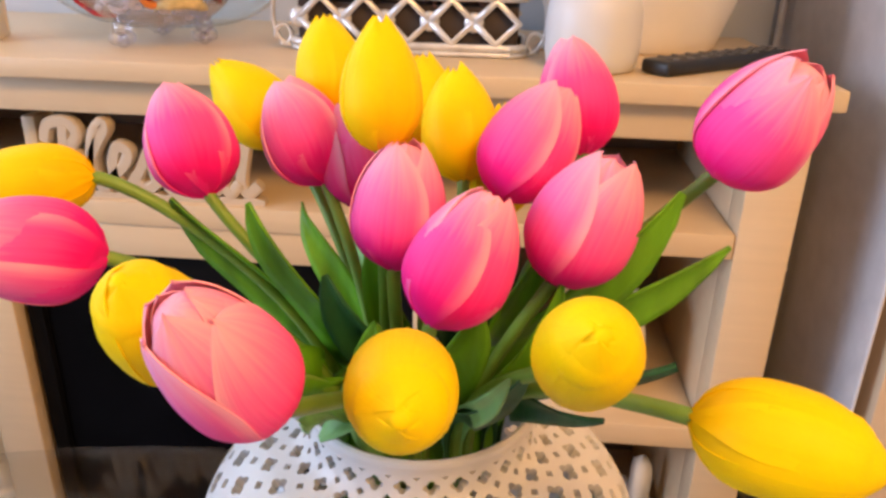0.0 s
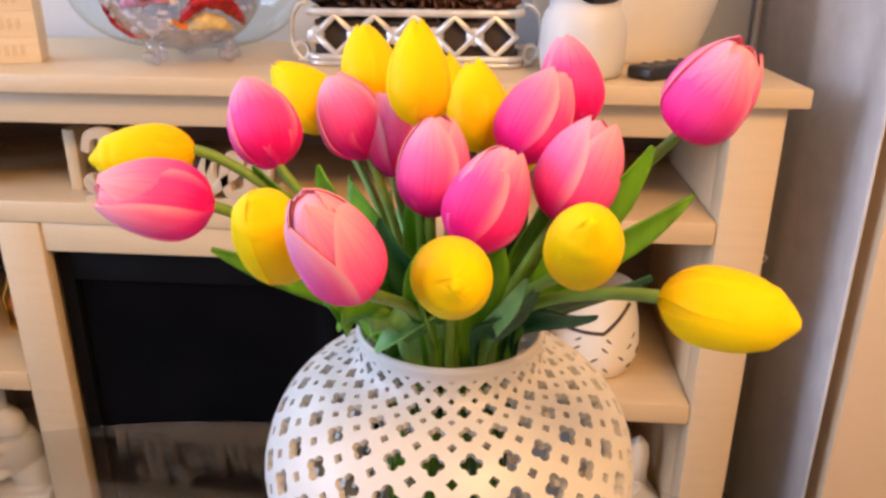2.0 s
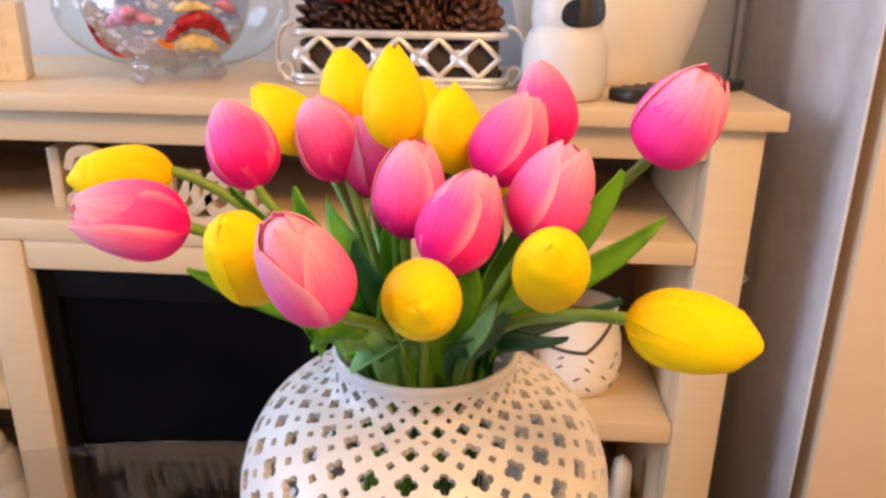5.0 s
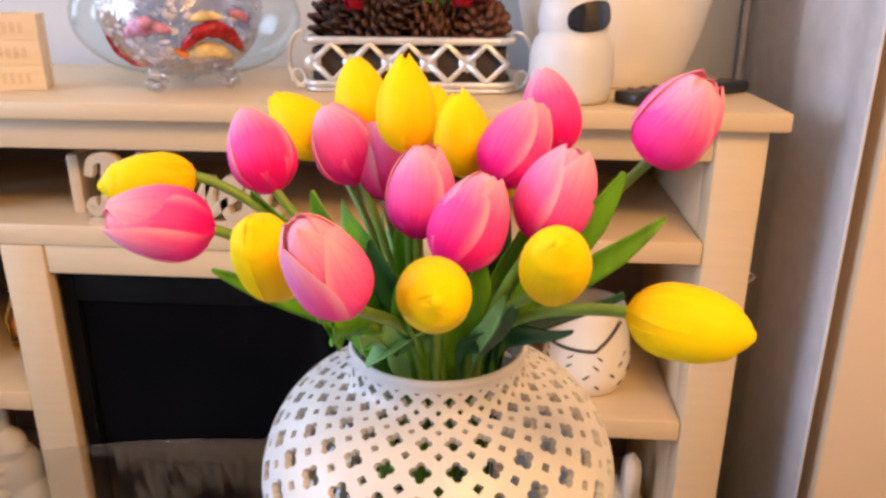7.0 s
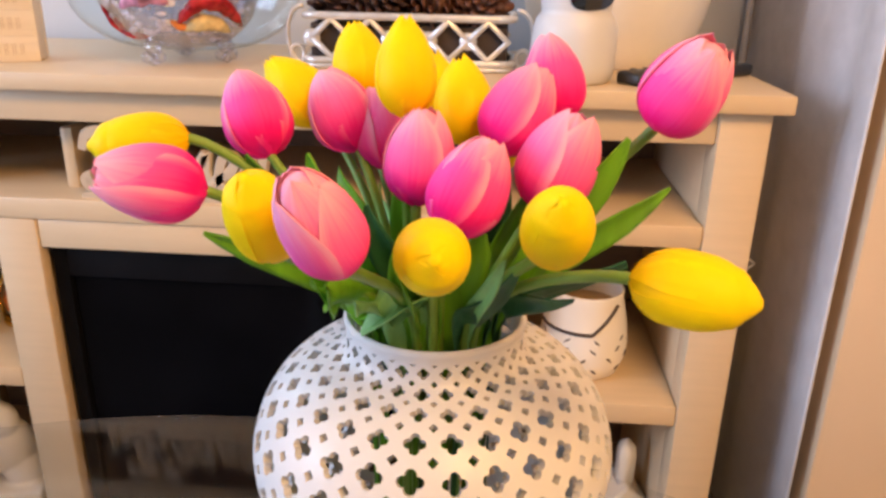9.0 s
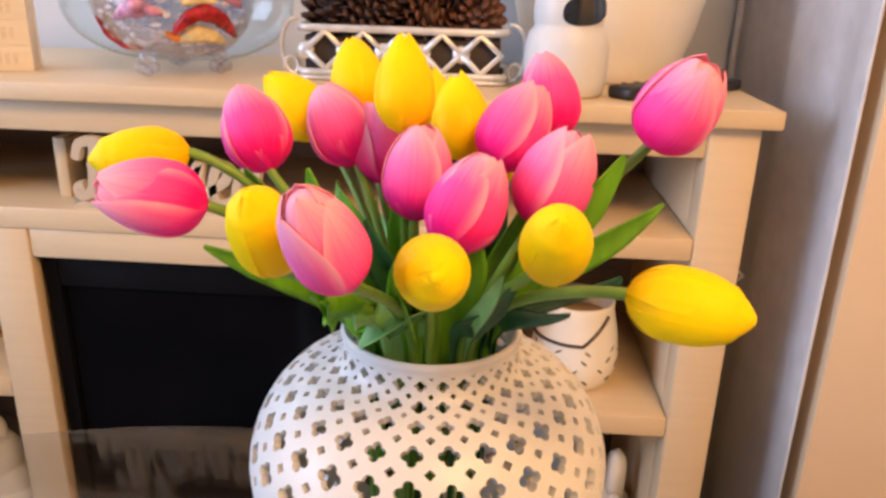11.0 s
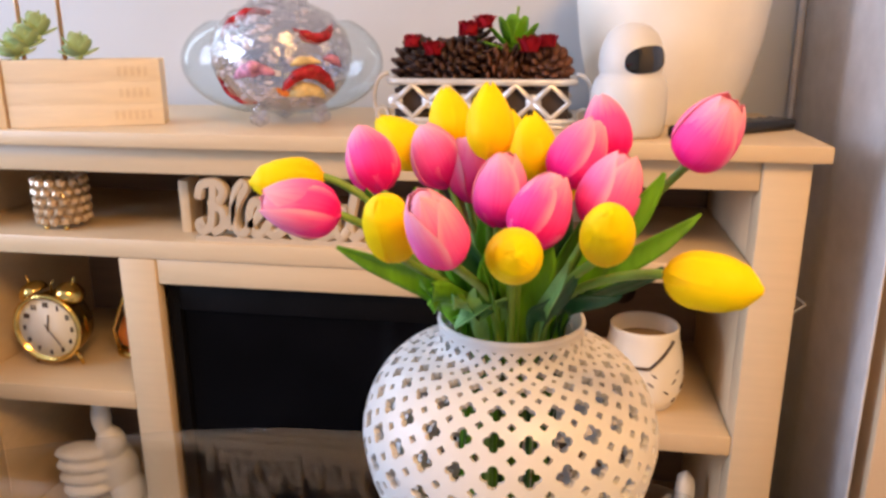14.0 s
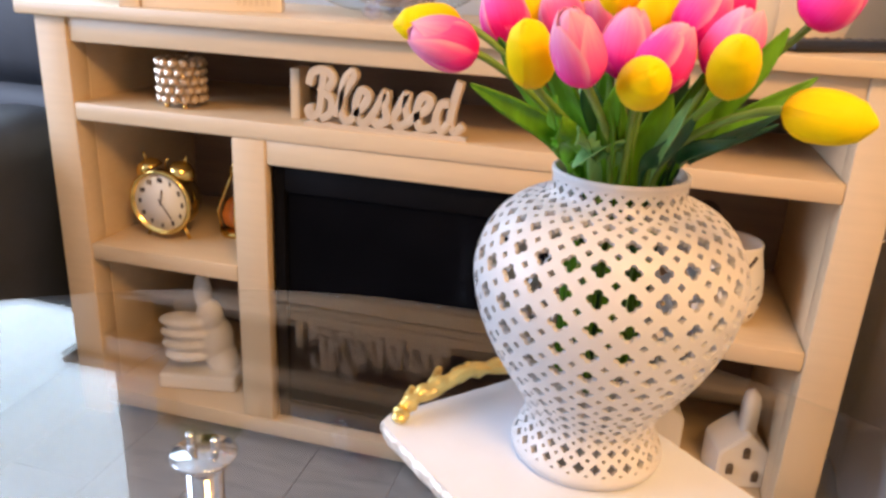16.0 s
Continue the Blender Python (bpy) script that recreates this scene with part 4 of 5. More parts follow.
def rail(z, r):
    c = 0.02
    pts = []
    for cx, cy, a0 in ((BX1 - c, BY0 + c, -90), (BX1 - c, BY1 - c, 0), (BX0 + c, BY1 - c, 90), (BX0 + c, BY0 + c, 180)):
        for k in range(6):
            a = radians(a0 + 18 * k)
            pts.append((cx + c * math.cos(a), cy + c * math.sin(a), z))
    pts += [pts[0], pts[1]]
    return tube(pts, r, 8)


part("top_rail", rail(0.072, 0.0056), M_SILVER, basket)
part("bottom_rail", rail(0.012, 0.0050), M_SILVER, basket)
part("lower_rail", rail(0.004, 0.0035), M_SILVER, basket)
for y in (BY0 + 0.001, BY1 - 0.001):
    for k in range(5):
        x0 = BX0 + 0.012 + k * 0.0545
        w = 0.0545
        dia = tube([(x0, y, 0.042), (x0 + w / 2, y, 0.068), (x0 + w, y, 0.042), (x0 + w / 2, y, 0.016), (x0, y, 0.042)], 0.0056, 6)
        part("diamond", dia, M_SILVER, basket)
        ro = lathe([(0.0105, -0.003), (0.0125, 0.0), (0.0105, 0.003)], 14)
        part("rosette", ro, M_SILVER, basket, "", pose(x0, y, 0.042, 90, 0, 0))
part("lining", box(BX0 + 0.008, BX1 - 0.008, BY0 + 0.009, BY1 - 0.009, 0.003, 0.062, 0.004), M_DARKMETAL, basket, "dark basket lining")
for s, x in ((1, BX1), (-1, BX0)):
    sc = [(x + s * (0.003 + 0.024 * abs(math.sin(t)) ** 0.8), BY0 + 0.02, 0.005 + 0.078 * (1 - math.cos(t)) / 2) for t in np.linspace(0.0, math.pi, 16)]
    curl = [(x + s * (0.014 + 0.010 * math.cos(t)), BY0 + 0.02, 0.018 + 0.012 * math.sin(t)) for t in np.linspace(-0.5, 5.2, 16)]
    part("scroll_handle", tube(curl, 0.0030, 7, tube(sc, 0.0032, 7)), M_SILVER, basket, "curled wire handle")


def pine_cone(length, width):
    bm = bmesh.new()
    n = 84
    for k in range(n):
        t = (k + 0.5) / n
        a = k * 2.39996
        r = width * math.sin(math.pi * (0.08 + 0.90 * t)) ** 0.75
        d = Vector((math.cos(a), math.sin(a), 0.25 + 0.9 * (t - 0.25))).normalized()
        p = Vector((0.75 * r * math.cos(a), 0.75 * r * math.sin(a), length * (t - 0.5)))
        sc = ball((0, 0, 0), 0.0094 * (0.75 + 0.5 * math.sin(math.pi * t)), None, 1, (1.35, 0.85, 0.20))
        merge(bm, sc, Matrix.Translation(p + d * 0.006) @ d.to_track_quat("X", "Z").to_matrix().to_4x4())
    ball((0, 0, 0), width * 0.7, bm, 2, (1, 1, length / width * 0.5))
    smooth(bm)
    return bm


cone_a, cone_b = pine_cone(0.085, 0.036), pine_cone(0.075, 0.038)
cone_a, cone_b = mesh_of("pine_cone", cone_a, M_CONE), mesh_of("pine_cone", cone_b, M_CONE2)
for x, y, z, rx, ry, rz, me in ((0.140, 0.150, 0.092, 25, 15, 0, cone_a), (0.195, 0.145, 0.094, 70, 0, 40, cone_a), (0.232, 0.155, 0.108, 8, -10, 90, cone_a), (0.285, 0.145, 0.088, 80, 10, 60, cone_b),
                               (0.345, 0.150, 0.088, 60, -30, 20, cone_b), (0.320, 0.185, 0.098, 30, 30, 0, cone_b), (0.170, 0.195, 0.092, 50, 40, 10, cone_a), (0.250, 0.195, 0.088, 70, 20, 120, cone_a)):
    ob = new("pine_cone", me)
    ob.matrix_basis = pose(x, y, TOP + z, rx, ry, rz)
    tagged(ob, "brown dried pine cone lying in the metal basket", "pine cone", "pine cones in the basket")
for x, y, z, r in ((0.138, 0.115, 0.132, 0.019), (0.172, 0.112, 0.120, 0.021), (0.226, 0.120, 0.150, 0.022), (0.252, 0.118, 0.160, 0.020), (0.322, 0.108, 0.126, 0.024), (0.348, 0.120, 0.132, 0.019)):
    rose = thing("red_rosette", "red fabric rosette tucked among the pine cones", "decoration", (x, y, TOP + z), "red rosettes")
    for k in range(8):
        a, f = k * 2.4 + x * 40, 0.35 + 0.65 * (k % 4) / 3
        bm = bmesh.new()
        g = [[bm.verts.new((u * r * 0.62 * (1 - 0.35 * w), -f * r * 0.55 - 0.25 * r * w * w * f, r * (0.95 * w - 0.3) + 0.12 * r * math.sin(5 * u + k) * w)) for u in (-1, -0.6, -0.2, 0.2, 0.6, 1)] for w in (0, 0.35, 0.7, 1.0)]
        for b0, b1 in zip(g, g[1:]):
            for q in range(5):
                bm.faces.new((b0[q], b0[q + 1], b1[q + 1], b1[q]))
        for row in g:
            for v in row:
                v.co.y += 0.5 * (v.co.x / r) ** 2 * r
        bmesh.ops.solidify(bm, geom=bm.faces[:], thickness=0.0008)
        smooth(bm)
        part("petal", bm, M_RED, rose, "", pose(0, 0, 0, 10, 0, math.degrees(a)))
spray = thing("green_sprig", "green artificial leaf sprig among the pine cones", "decoration", (0.295, 0.150, TOP + 0.115))
for k in range(7):
    a = radians(20 + 24 * k)
    d = Vector((math.cos(a) * 0.8, -0.25, math.sin(a))).normalized()
    lf = ball((0, 0, 0), 0.026, None, 2, (1.25, 0.10, 0.62))
    bm = bmesh.new()
    merge(bm, lf, Matrix.Translation(d * 0.030) @ d.to_track_quat("X", "Y").to_matrix().to_4x4())
    smooth(bm)
    part("leaf", bm, M_LEAF, spray)
part("twig", tube([(0, 0, -0.03), (0.0, 0, 0.02), (0.006, 0, 0.07)], 0.0025, 6), M_STEM, spray)

# white pot and the figurine before it
pot = thing("white_pot", "large tapered white plant pot", "pot", (0.548, 0.290, TOP))
part("pot_body", lathe([(0.108, 0.0), (0.114, 0.004), (0.122, 0.03), (0.136, 0.07), (0.149, 0.13), (0.157, 0.20), (0.158, 0.245), (0.150, 0.245), (0.146, 0.19), (0.001, 0.185)], 56), M_CERAMIC2, pot)
part("pot_rim", lathe([(0.1585, 0.2455), (0.165, 0.249), (0.166, 0.262), (0.160, 0.266), (0.150, 0.262), (0.1495, 0.2455)], 56), M_CERAMIC2, pot)
JAR = [(0.046, 0.0), (0.052, 0.005), (0.0545, 0.022), (0.0550, 0.050), (0.0540, 0.068), (0.0500, 0.080), (0.0440, 0.087), (0.0448, 0.092), (0.0465, 0.104), (0.0450, 0.118), (0.0415, 0.132), (0.0350, 0.145), (0.0240, 0.155), (0.0120, 0.1595), (0.0010, 0.1605)]
figure = thing("ceramic_jar", "white glazed domed ceramic jar with black almond opening", "jar", (0.470, 0.062, TOP))
part("body", lathe(JAR, 48), M_CERAMIC, figure)
al = bmesh.new()
n = 32
rings = []
for f in (1.0, 0.97, 0.6, 0.25):
    ring = []
    for k in range(n):
        c, s = math.cos(2 * math.pi * k / n), math.sin(2 * math.pi * k / n)
        phi = radians(28 + 44 * f * math.copysign(abs(c) ** 0.8, c))
        z = 0.110 + f * (0.019 * math.copysign(abs(s) ** 0.8, s) + 0.004 * c)
        r = np.interp(z, [q[1] for q in JAR], [q[0] for q in JAR]) + (0.0016 if f < 1 else -0.001)
        ring.append(al.verts.new((r * math.sin(phi), -r * math.cos(phi), z)))
    rings.append(ring)
for a, b in zip(rings, rings[1:]):
    for k in range(n):
        j = (k + 1) % n
        al.faces.new((a[k], a[j], b[j], b[k]))
al.faces.new(rings[-1])
bmesh.ops.recalc_face_normals(al, faces=al.faces[:])
smooth(al, 50)
part("opening", al, M_EYE, figure, "glossy black almond opening")

remote = thing("remote_control", "slim black remote control with grey buttons", "remote", (0.630, 0.106, TOP))
rm = pose(0, 0, 0, 0, 0, 39)
part("case", box(-0.118, 0.118, -0.021, 0.021, 0.0005, 0.017, 0.005, seg=3), M_PLASTIC, remote, "", rm)
btn = mesh_of("button", lathe([(0.0042, 0.0), (0.0042, 0.0015), (0.0035, 0.002)], 12), M_BUTTON)
for i in range(9):
    for j in range(3):
        ob = new("button", btn)
        ob.parent = remote
        ob.matrix_basis = rm @ pose(-0.095 + i * 0.024, -0.012 + j * 0.012, 0.0168)

# ---- long shelf ----
SH1 = 0.662
cand = thing("crystal_candle_holder", "beaded crystal votive candle holder on small metal feet", "candle holder", (-0.468, 0.066, SH1))
part("cup", lathe([(0.034, 0.010), (0.036, 0.012), (0.036, 0.086), (0.033, 0.086), (0.033, 0.02), (0.001, 0.018)], 32), M_CRYSTAL, cand)
bead = mesh_of("bead", ball((0, 0, 0), 0.0092, None, 1), M_CRYSTAL)
for face in bead.polygons:
    face.use_smooth = False
for i in range(5):
    for k in range(14):
        a = 2 * math.pi * (k + 0.5 * (i % 2)) / 14
        ob = new("bead", bead)
        ob.parent = cand
        ob.matrix_basis = pose(0.0385 * math.cos(a), 0.0385 * math.sin(a), 0.017 + 0.016 * i)
for a in (-2.2, -0.9, 1.57):
    part("foot", lathe([(0.0045, 0.0), (0.005, 0.004), (0.003, 0.010)], 10), M_BRASS, cand, "", pose(0.03 * math.cos(a), 0.03 * math.sin(a), 0))


def lettering(text, size, extrude, bold, material, name, shear=0.0, space=1.0):
    cu = bpy.data.curves.new(name, "FONT")
    cu.body, cu.size, cu.extrude, cu.offset, cu.shear, cu.space_character = text, size, extrude, bold, shear, space
    cu.bevel_depth, cu.align_x = 0.0006, "CENTER"
    tmp = bpy.data.objects.new(name, cu)
    scene.collection.objects.link(tmp)
    me = bpy.data.meshes.new_from_object(tmp.evaluated_get(bpy.context.evaluated_depsgraph_get()))
    bpy.data.objects.remove(tmp)
    me.materials.clear()
    me.materials.append(material)
    return me


sign = thing("blessed_sign", "freestanding white wooden script word sign reading Blessed", "sign", (-0.058, 0.018, SH1))
def flowing(points, n=7):
    """A smooth path through all the points."""
    p = [Vector(q) for q in points]
    p = [2 * p[0] - p[1]] + p + [2 * p[-1] - p[-2]]
    out = []
    for a, b, c, d in zip(p, p[1:], p[2:], p[3:]):
        for k in range(n):
            t = k / n
            out.append(0.5 * (2 * b + (c - a) * t + (2 * a - 5 * b + 4 * c - d) * t * t + (3 * b - a - 3 * c + d) * t ** 3))
    return out + [p[-2]]


# script letters as round-ended strokes, in hundredths of the word's length
SCRIPT = (
    ("letter_b", ((2, 22), (5, 30), (14, 31.5), (17.5, 26), (13, 19.5), (8, 18.5)), ((12, 30), (10.5, 18), (8.5, 6), (3.5, 2.5), (1.5, 6.5), (5, 8))),
    ("letter_b", ((11, 19), (16.5, 14.5), (16, 5.5), (9.5, 1.5)),),
    ("letter_l", ((19, 4), (24.5, 18), (31, 29), (29.5, 32), (25, 25), (23, 8), (27.5, 1.5), (32, 5))),
    ("letter_e", ((31, 6), (38, 13), (40, 19), (35.5, 21), (32.5, 12), (34.5, 2.5), (40, 3), (44, 9))),
    ("letter_s", ((43.5, 7), (51, 21.5), (50.8, 13), (52, 5), (46.5, 1.8), (43.5, 4))),
    ("letter_s", ((52, 4), (57, 8), (64, 21.5), (63.8, 13), (65, 5), (59.5, 1.8), (56.5, 4))),
    ("letter_e", ((65, 4), (70, 9), (77, 14), (78.5, 19.5), (73.5, 20.5), (70.5, 11), (73, 2), (80, 3), (84, 9))),
    ("letter_d", ((90, 18), (85, 17), (82.5, 8), (86, 1.8), (90.5, 7)), ((96, 32), (93, 20), (91, 7), (94, 1.8), (99, 6))),
)
for n_, (name, *strokes) in enumerate(SCRIPT):
    letter = bmesh.new()
    for q_, stroke in enumerate(strokes):
        pts = flowing([((x - 50) * 0.00278, 0, 0.010 + z * 0.00268) for x, z in stroke])
        one = tube(pts, [0.0082 - 0.0012 * (k in (0, len(pts) - 1)) for k in range(len(pts))], 12)
        deep = 0.0078 + 0.0005 * ((n_ * 2 + q_) % 5)
        for v in one.verts:
            v.co.y = max(-deep, min(deep, v.co.y * 2))
        merge(letter, one)
    smooth(letter, 40)
    part(name, letter, M_SIGN, sign)
outline = [(-0.142, 0.0)] + [(0.142 * (k / 40 * 2 - 1), 0.0065 + 0.0035 * abs(math.sin(k * math.pi / 40 * 9))) for k in range(41)] + [(0.142, 0.0)]
scal = bmesh.new()
fr_, bk_ = [scal.verts.new((x, -0.008, z)) for x, z in outline], [scal.verts.new((x, 0.008, z)) for x, z in outline]
scal.faces.new(fr_)
scal.faces.new(bk_[::-1])
for k in range(len(outline)):
    q = (k + 1) % len(outline)
    scal.faces.new((fr_[q], fr_[k], bk_[k], bk_[q]))
bmesh.ops.recalc_face_normals(scal, faces=scal.faces[:])
part("scalloped_base", scal, M_SIGN, sign)
part("end_block", box(-0.190, -0.172, 0.04, 0.085, 0.0, 0.088, 0.002), M_WOODX, sign, "pale wooden end block")
solo("white_box", box(-0.06, 0.06, -0.03, 0.03, 0.0, 0.055, 0.003), M_SIGN, "small plain white box on the long shelf", "box", pose(0.452, 0.255, SH1))

# ---- left bay ----
SH2 = 0.386
clock = thing("alarm_clock", "brass twin bell alarm clock with cream dial", "clock", (-0.540, 0.095, SH2))
clock.scale = (1.1, 1.1, 1.1)
cm = pose(0, 0, 0.071, 0, 0, 2) @ pose(0, 0, 0, 90, 0, 0)
part("case", lathe([(0.048, -0.030), (0.055, -0.024), (0.058, 0.0), (0.057, 0.014), (0.060, 0.018), (0.0605, 0.023), (0.057, 0.026), (0.053, 0.0245), (0.052, 0.018)], 48), M_BRASS, clock, "polished brass case", cm)
part("dial", lathe([(0.0525, 0.016), (0.0525, 0.0186)], 48), M_DIAL, clock, "cream dial", cm)
nums = bmesh.new()
for h in range(1, 13):
    a = radians(90 - 30 * h)
    me = lettering(str(h), 0.0105, 0.0003, 0.0002, M_SLIT, "numeral")
    t = bmesh.new()
    t.from_mesh(me)
    bpy.data.meshes.remove(me)
    merge(nums, t, pose(0.042 * math.cos(a), 0.042 * math.sin(a) - 0.0045, 0.0192))
part("numerals", nums, M_SLIT, clock, "small dark numerals", cm)
part("hour_pointer", box(-0.0012, 0.0012, -0.006, 0.024, 0.0200, 0.0208), M_SLIT, clock, "", cm @ pose(0, 0, 0, 0, 0, -10))
part("minute_pointer", box(-0.0009, 0.0009, -0.008, 0.036, 0.0212, 0.0220), M_SLIT, clock, "", cm @ pose(0, 0, 0, 0, 0, -146))
for s in (-1, 1):
    part("bell", lathe([(0.024, 0.0), (0.024, 0.003), (0.021, 0.012), (0.012, 0.019), (0.003, 0.0215)], 28), M_BRASS, clock, "brass bell", pose(0, 0, 0.071, 0, 0, 2) @ pose(s * 0.031, 0.004, 0.052, 0, s * 28, 0))
    part("foot", tube([(s * 0.030, 0, -0.045), (s * 0.042, 0, -0.0705)], [0.004, 0.003], 8), M_BRASS, clock, "", pose(0, 0, 0.071, 0, 0, 2))
for s in (-1, 1):
    part("bell_knob", tube([(s * 0.038, 0.004, 0.070), (s * 0.043, 0.004, 0.084)], [0.0028, 0.0018], 8), M_BRASS, clock, "", pose(0, 0, 0.071, 0, 0, 2))
part("hammer", tube([(0, 0.004, 0.056), (0, 0.004, 0.070), (0.006, 0.004, 0.076)], 0.0018, 7), M_BRASS, clock, "", pose(0, 0, 0.071, 0, 0, 2))
orn = thing("gold_lantern", "small brass lantern ornament with orange glass", "ornament", (-0.425, 0.165, SH2))
part("base", lathe([(0.034, 0), (0.036, 0.006), (0.030, 0.012)], 24), M_BRASS, orn)
part("glass", lathe([(0.012, 0.012), (0.028, 0.025), (0.031, 0.045), (0.020, 0.070), (0.012, 0.078)], 24), M_ORANGE, orn, "orange glass body")
for k in range(4):
    a = k * math.pi / 2 + 0.4
    part("rib", tube([(0.032 * math.cos(a), 0.032 * math.sin(a), 0.008), (0.038 * math.cos(a), 0.038 * math.sin(a), 0.05), (0.018 * math.cos(a), 0.018 * math.sin(a), 0.10), (0.004 * math.cos(a), 0.004 * math.sin(a), 0.135)], 0.0030, 8), M_BRASS, orn)
part("finial", lathe([(0.004, 0.125), (0.012, 0.135), (0.005, 0.15), (0.001, 0.16)], 16), M_BRASS, orn)

SH3 = 0.065
st = bmesh.new()
box(-0.068, 0.068, -0.045, 0.045, 0.0, 0.030, 0.004, bm=st)
for k, (z, w) in enumerate(((0.062, 0.040), (0.084, 0.044), (0.106, 0.046), (0.128, 0.046))):
    ball((-0.022, -0.018, z), 0.014, st, 3, (w / 0.014, 2.0, 0.92))
ball((0.018, 0.0, 0.090), 0.030, st, 3, (1.25, 1.1, 1.6))
ball((0.034, 0.0, 0.050), 0.030, st, 3, (1.0, 1.0, 1.1))
ball((0.020, -0.012, 0.140), 0.022, st, 3, (1.1, 1.0, 1.35))
ball((0.010, -0.012, 0.185), 0.0155, st, 3, (1.0, 1.0, 2.4))
statue = solo("thumbs_up_statue", st, M_STATUE, "white resin thumbs up statue on a square base", "statue", pose(-0.482, 0.098, SH3, 0, 0, 12) @ Matrix.Diagonal((1.2, 1.1, 1.16, 1)))
rem = statue.modifiers.new("fuse", "REMESH")
rem.mode, rem.voxel_size, rem.use_smooth_shade = "VOXEL", 0.0035, True

# ---- right bay ----
warm = thing("wax_warmer", "white ceramic wax warmer with leaf slits and dark wire band", "wax warmer", (0.524, 0.115, SH2))
part("jar", lathe([(0.050, 0.0), (0.057, 0.004), (0.066, 0.028), (0.068, 0.050), (0.064, 0.085), (0.0585, 0.110), (0.0555, 0.124), (0.056, 0.134), (0.054, 0.137), (0.0515, 0.134), (0.050, 0.118), (0.052, 0.080), (0.001, 0.078)], 44), M_CERAMIC2, warm)
part("wax", lathe([(0.0505, 0.104), (0.0505, 0.108), (0.02, 0.1085), (0.001, 0.1085)], 36), M_WAX, warm, "amber wax inside the rim")
WARM_Z, WARM_R = (0.0, 0.028, 0.050, 0.085, 0.110, 0.130), (0.054, 0.066, 0.068, 0.064, 0.0585, 0.0555)
band = [(a, 0.083) for a in np.linspace(-3.0, -1.55, 14)] + [(a, 0.083 + 0.040 * (a + 1.5) / 0.75) for a in np.linspace(-1.5, -0.75, 12)]
part("wire_band", tube([((np.interp(z, WARM_Z, WARM_R) + 0.001) * math.cos(a), (np.interp(z, WARM_Z, WARM_R) + 0.001) * math.sin(a), z) for a, z in band], 0.0026, 7), M_SLIT, warm, "dark wire band")
sl = mesh_of("leaf_slit", ball((0, 0, 0), 0.0054, None, 2, (1.3, 0.30, 0.30)), M_SLIT)
for row, (z, r, n) in enumerate(((0.022, 0.0640, 9), (0.040, 0.0672, 10), (0.056, 0.0668, 10), (0.070, 0.0650, 9), (0.104, 0.0560, 6))):
    for k in range(n):
        a = 2 * math.pi * (k + 0.35 * row) / n
        ob = new("leaf_slit", sl)
        ob.parent = warm
        ob.matrix_basis = pose(r * math.cos(a), r * math.sin(a), z, 0, 0, math.degrees(a) + 90) @ pose(0, 0, 0, 0, 40 if (k + row) % 2 else -35, 0)
bf = bmesh.new()
for s in (-1, 1):
    ball((s * 0.012, 0, 0.008), 0.014, bf, 2, (1.0, 0.3, 0.9))
    ball((s * 0.009, 0, -0.010), 0.010, bf, 2, (1.0, 0.3, 0.9))
solo("gold_bow", bf, M_GOLD, "small gold bow ornament beside the wax warmer", "ornament", pose(0.448, 0.10, SH2 + 0.0205, 0, 0, 20))


def house(at, w, d, wall, ridge, spire, turn, label):
    h = thing("ceramic_house", label, "ornament", at, "ceramic houses")
    h.rotation_euler = (0, 0, radians(turn))
    bm = bmesh.new()
    sec = [(-w / 2, 0), (w / 2, 0), (w / 2, wall), (0, ridge), (-w / 2, wall)]
    a, b = [bm.verts.new((x, -d / 2, z)) for x, z in sec], [bm.verts.new((x, d / 2, z)) for x, z in sec]
    bm.faces.new(a)
    bm.faces.new(b[::-1])
    for i in range(5):
        j = (i + 1) % 5
        bm.faces.new((a[j], a[i], b[i], b[j]))
    bmesh.ops.bevel(bm, geom=bm.edges[:], offset=0.003, segments=2, affect="EDGES")
    smooth(bm, 40)
    part("body", bm, M_CERAMIC2, h)
    part("spire", tube([(0.004, -d * 0.15, ridge - 0.03), (0.004, -d * 0.15, spire - 0.030), (0.004, -d * 0.15, spire - 0.012), (0.004, -d * 0.15, spire)], [0.017, 0.0175, 0.0150, 0.001], 4), M_CERAMIC2, h)
    for x, z in ((-w * 0.27, wall * 0.55), (w * 0.24, wall * 0.35), (0.0, wall * 1.02)):
        win = bmesh.new()
        box(-0.0062, 0.0062, -0.0012, 0.003, -0.010, 0.006, 0.0, win)
        lathe([(0.0062, -0.0030), (0.0062, 0.0012)], 20, win)
        for v in win.verts[-40:]:
            v.co = Vector((v.co.x, v.co.z, v.co.y + 0.006))
        win.transform(Matrix.Scale(-1, 4, Vector((0, 1, 0))) @ Matrix.Identity(4))
        part("window_slot", win, M_SLIT, h, "dark arched window slot", pose(x, -d / 2 - 0.0002, z))
    return h


house((0.606, 0.125, SH3), 0.094, 0.085, 0.072, 0.112, 0.190, 14, "white ceramic house with spire and arched window slots")
house((0.446, 0.150, SH3), 0.110, 0.085, 0.100, 0.140, 0.175, 8, "taller white ceramic house with narrow dark slots")

# ---- beside the stand ----
sofa = thing("recliner_sofa", "dark slate grey leather recliner sofa beside the stand", "sofa", (-1.22, 0.078, 0))


def cushion(x0, x1, y0, y1, z0, z1, r):
    bm = box(x0, x1, y0, y1, z0, z1, r, seg=6)
    smooth(bm)
    return bm


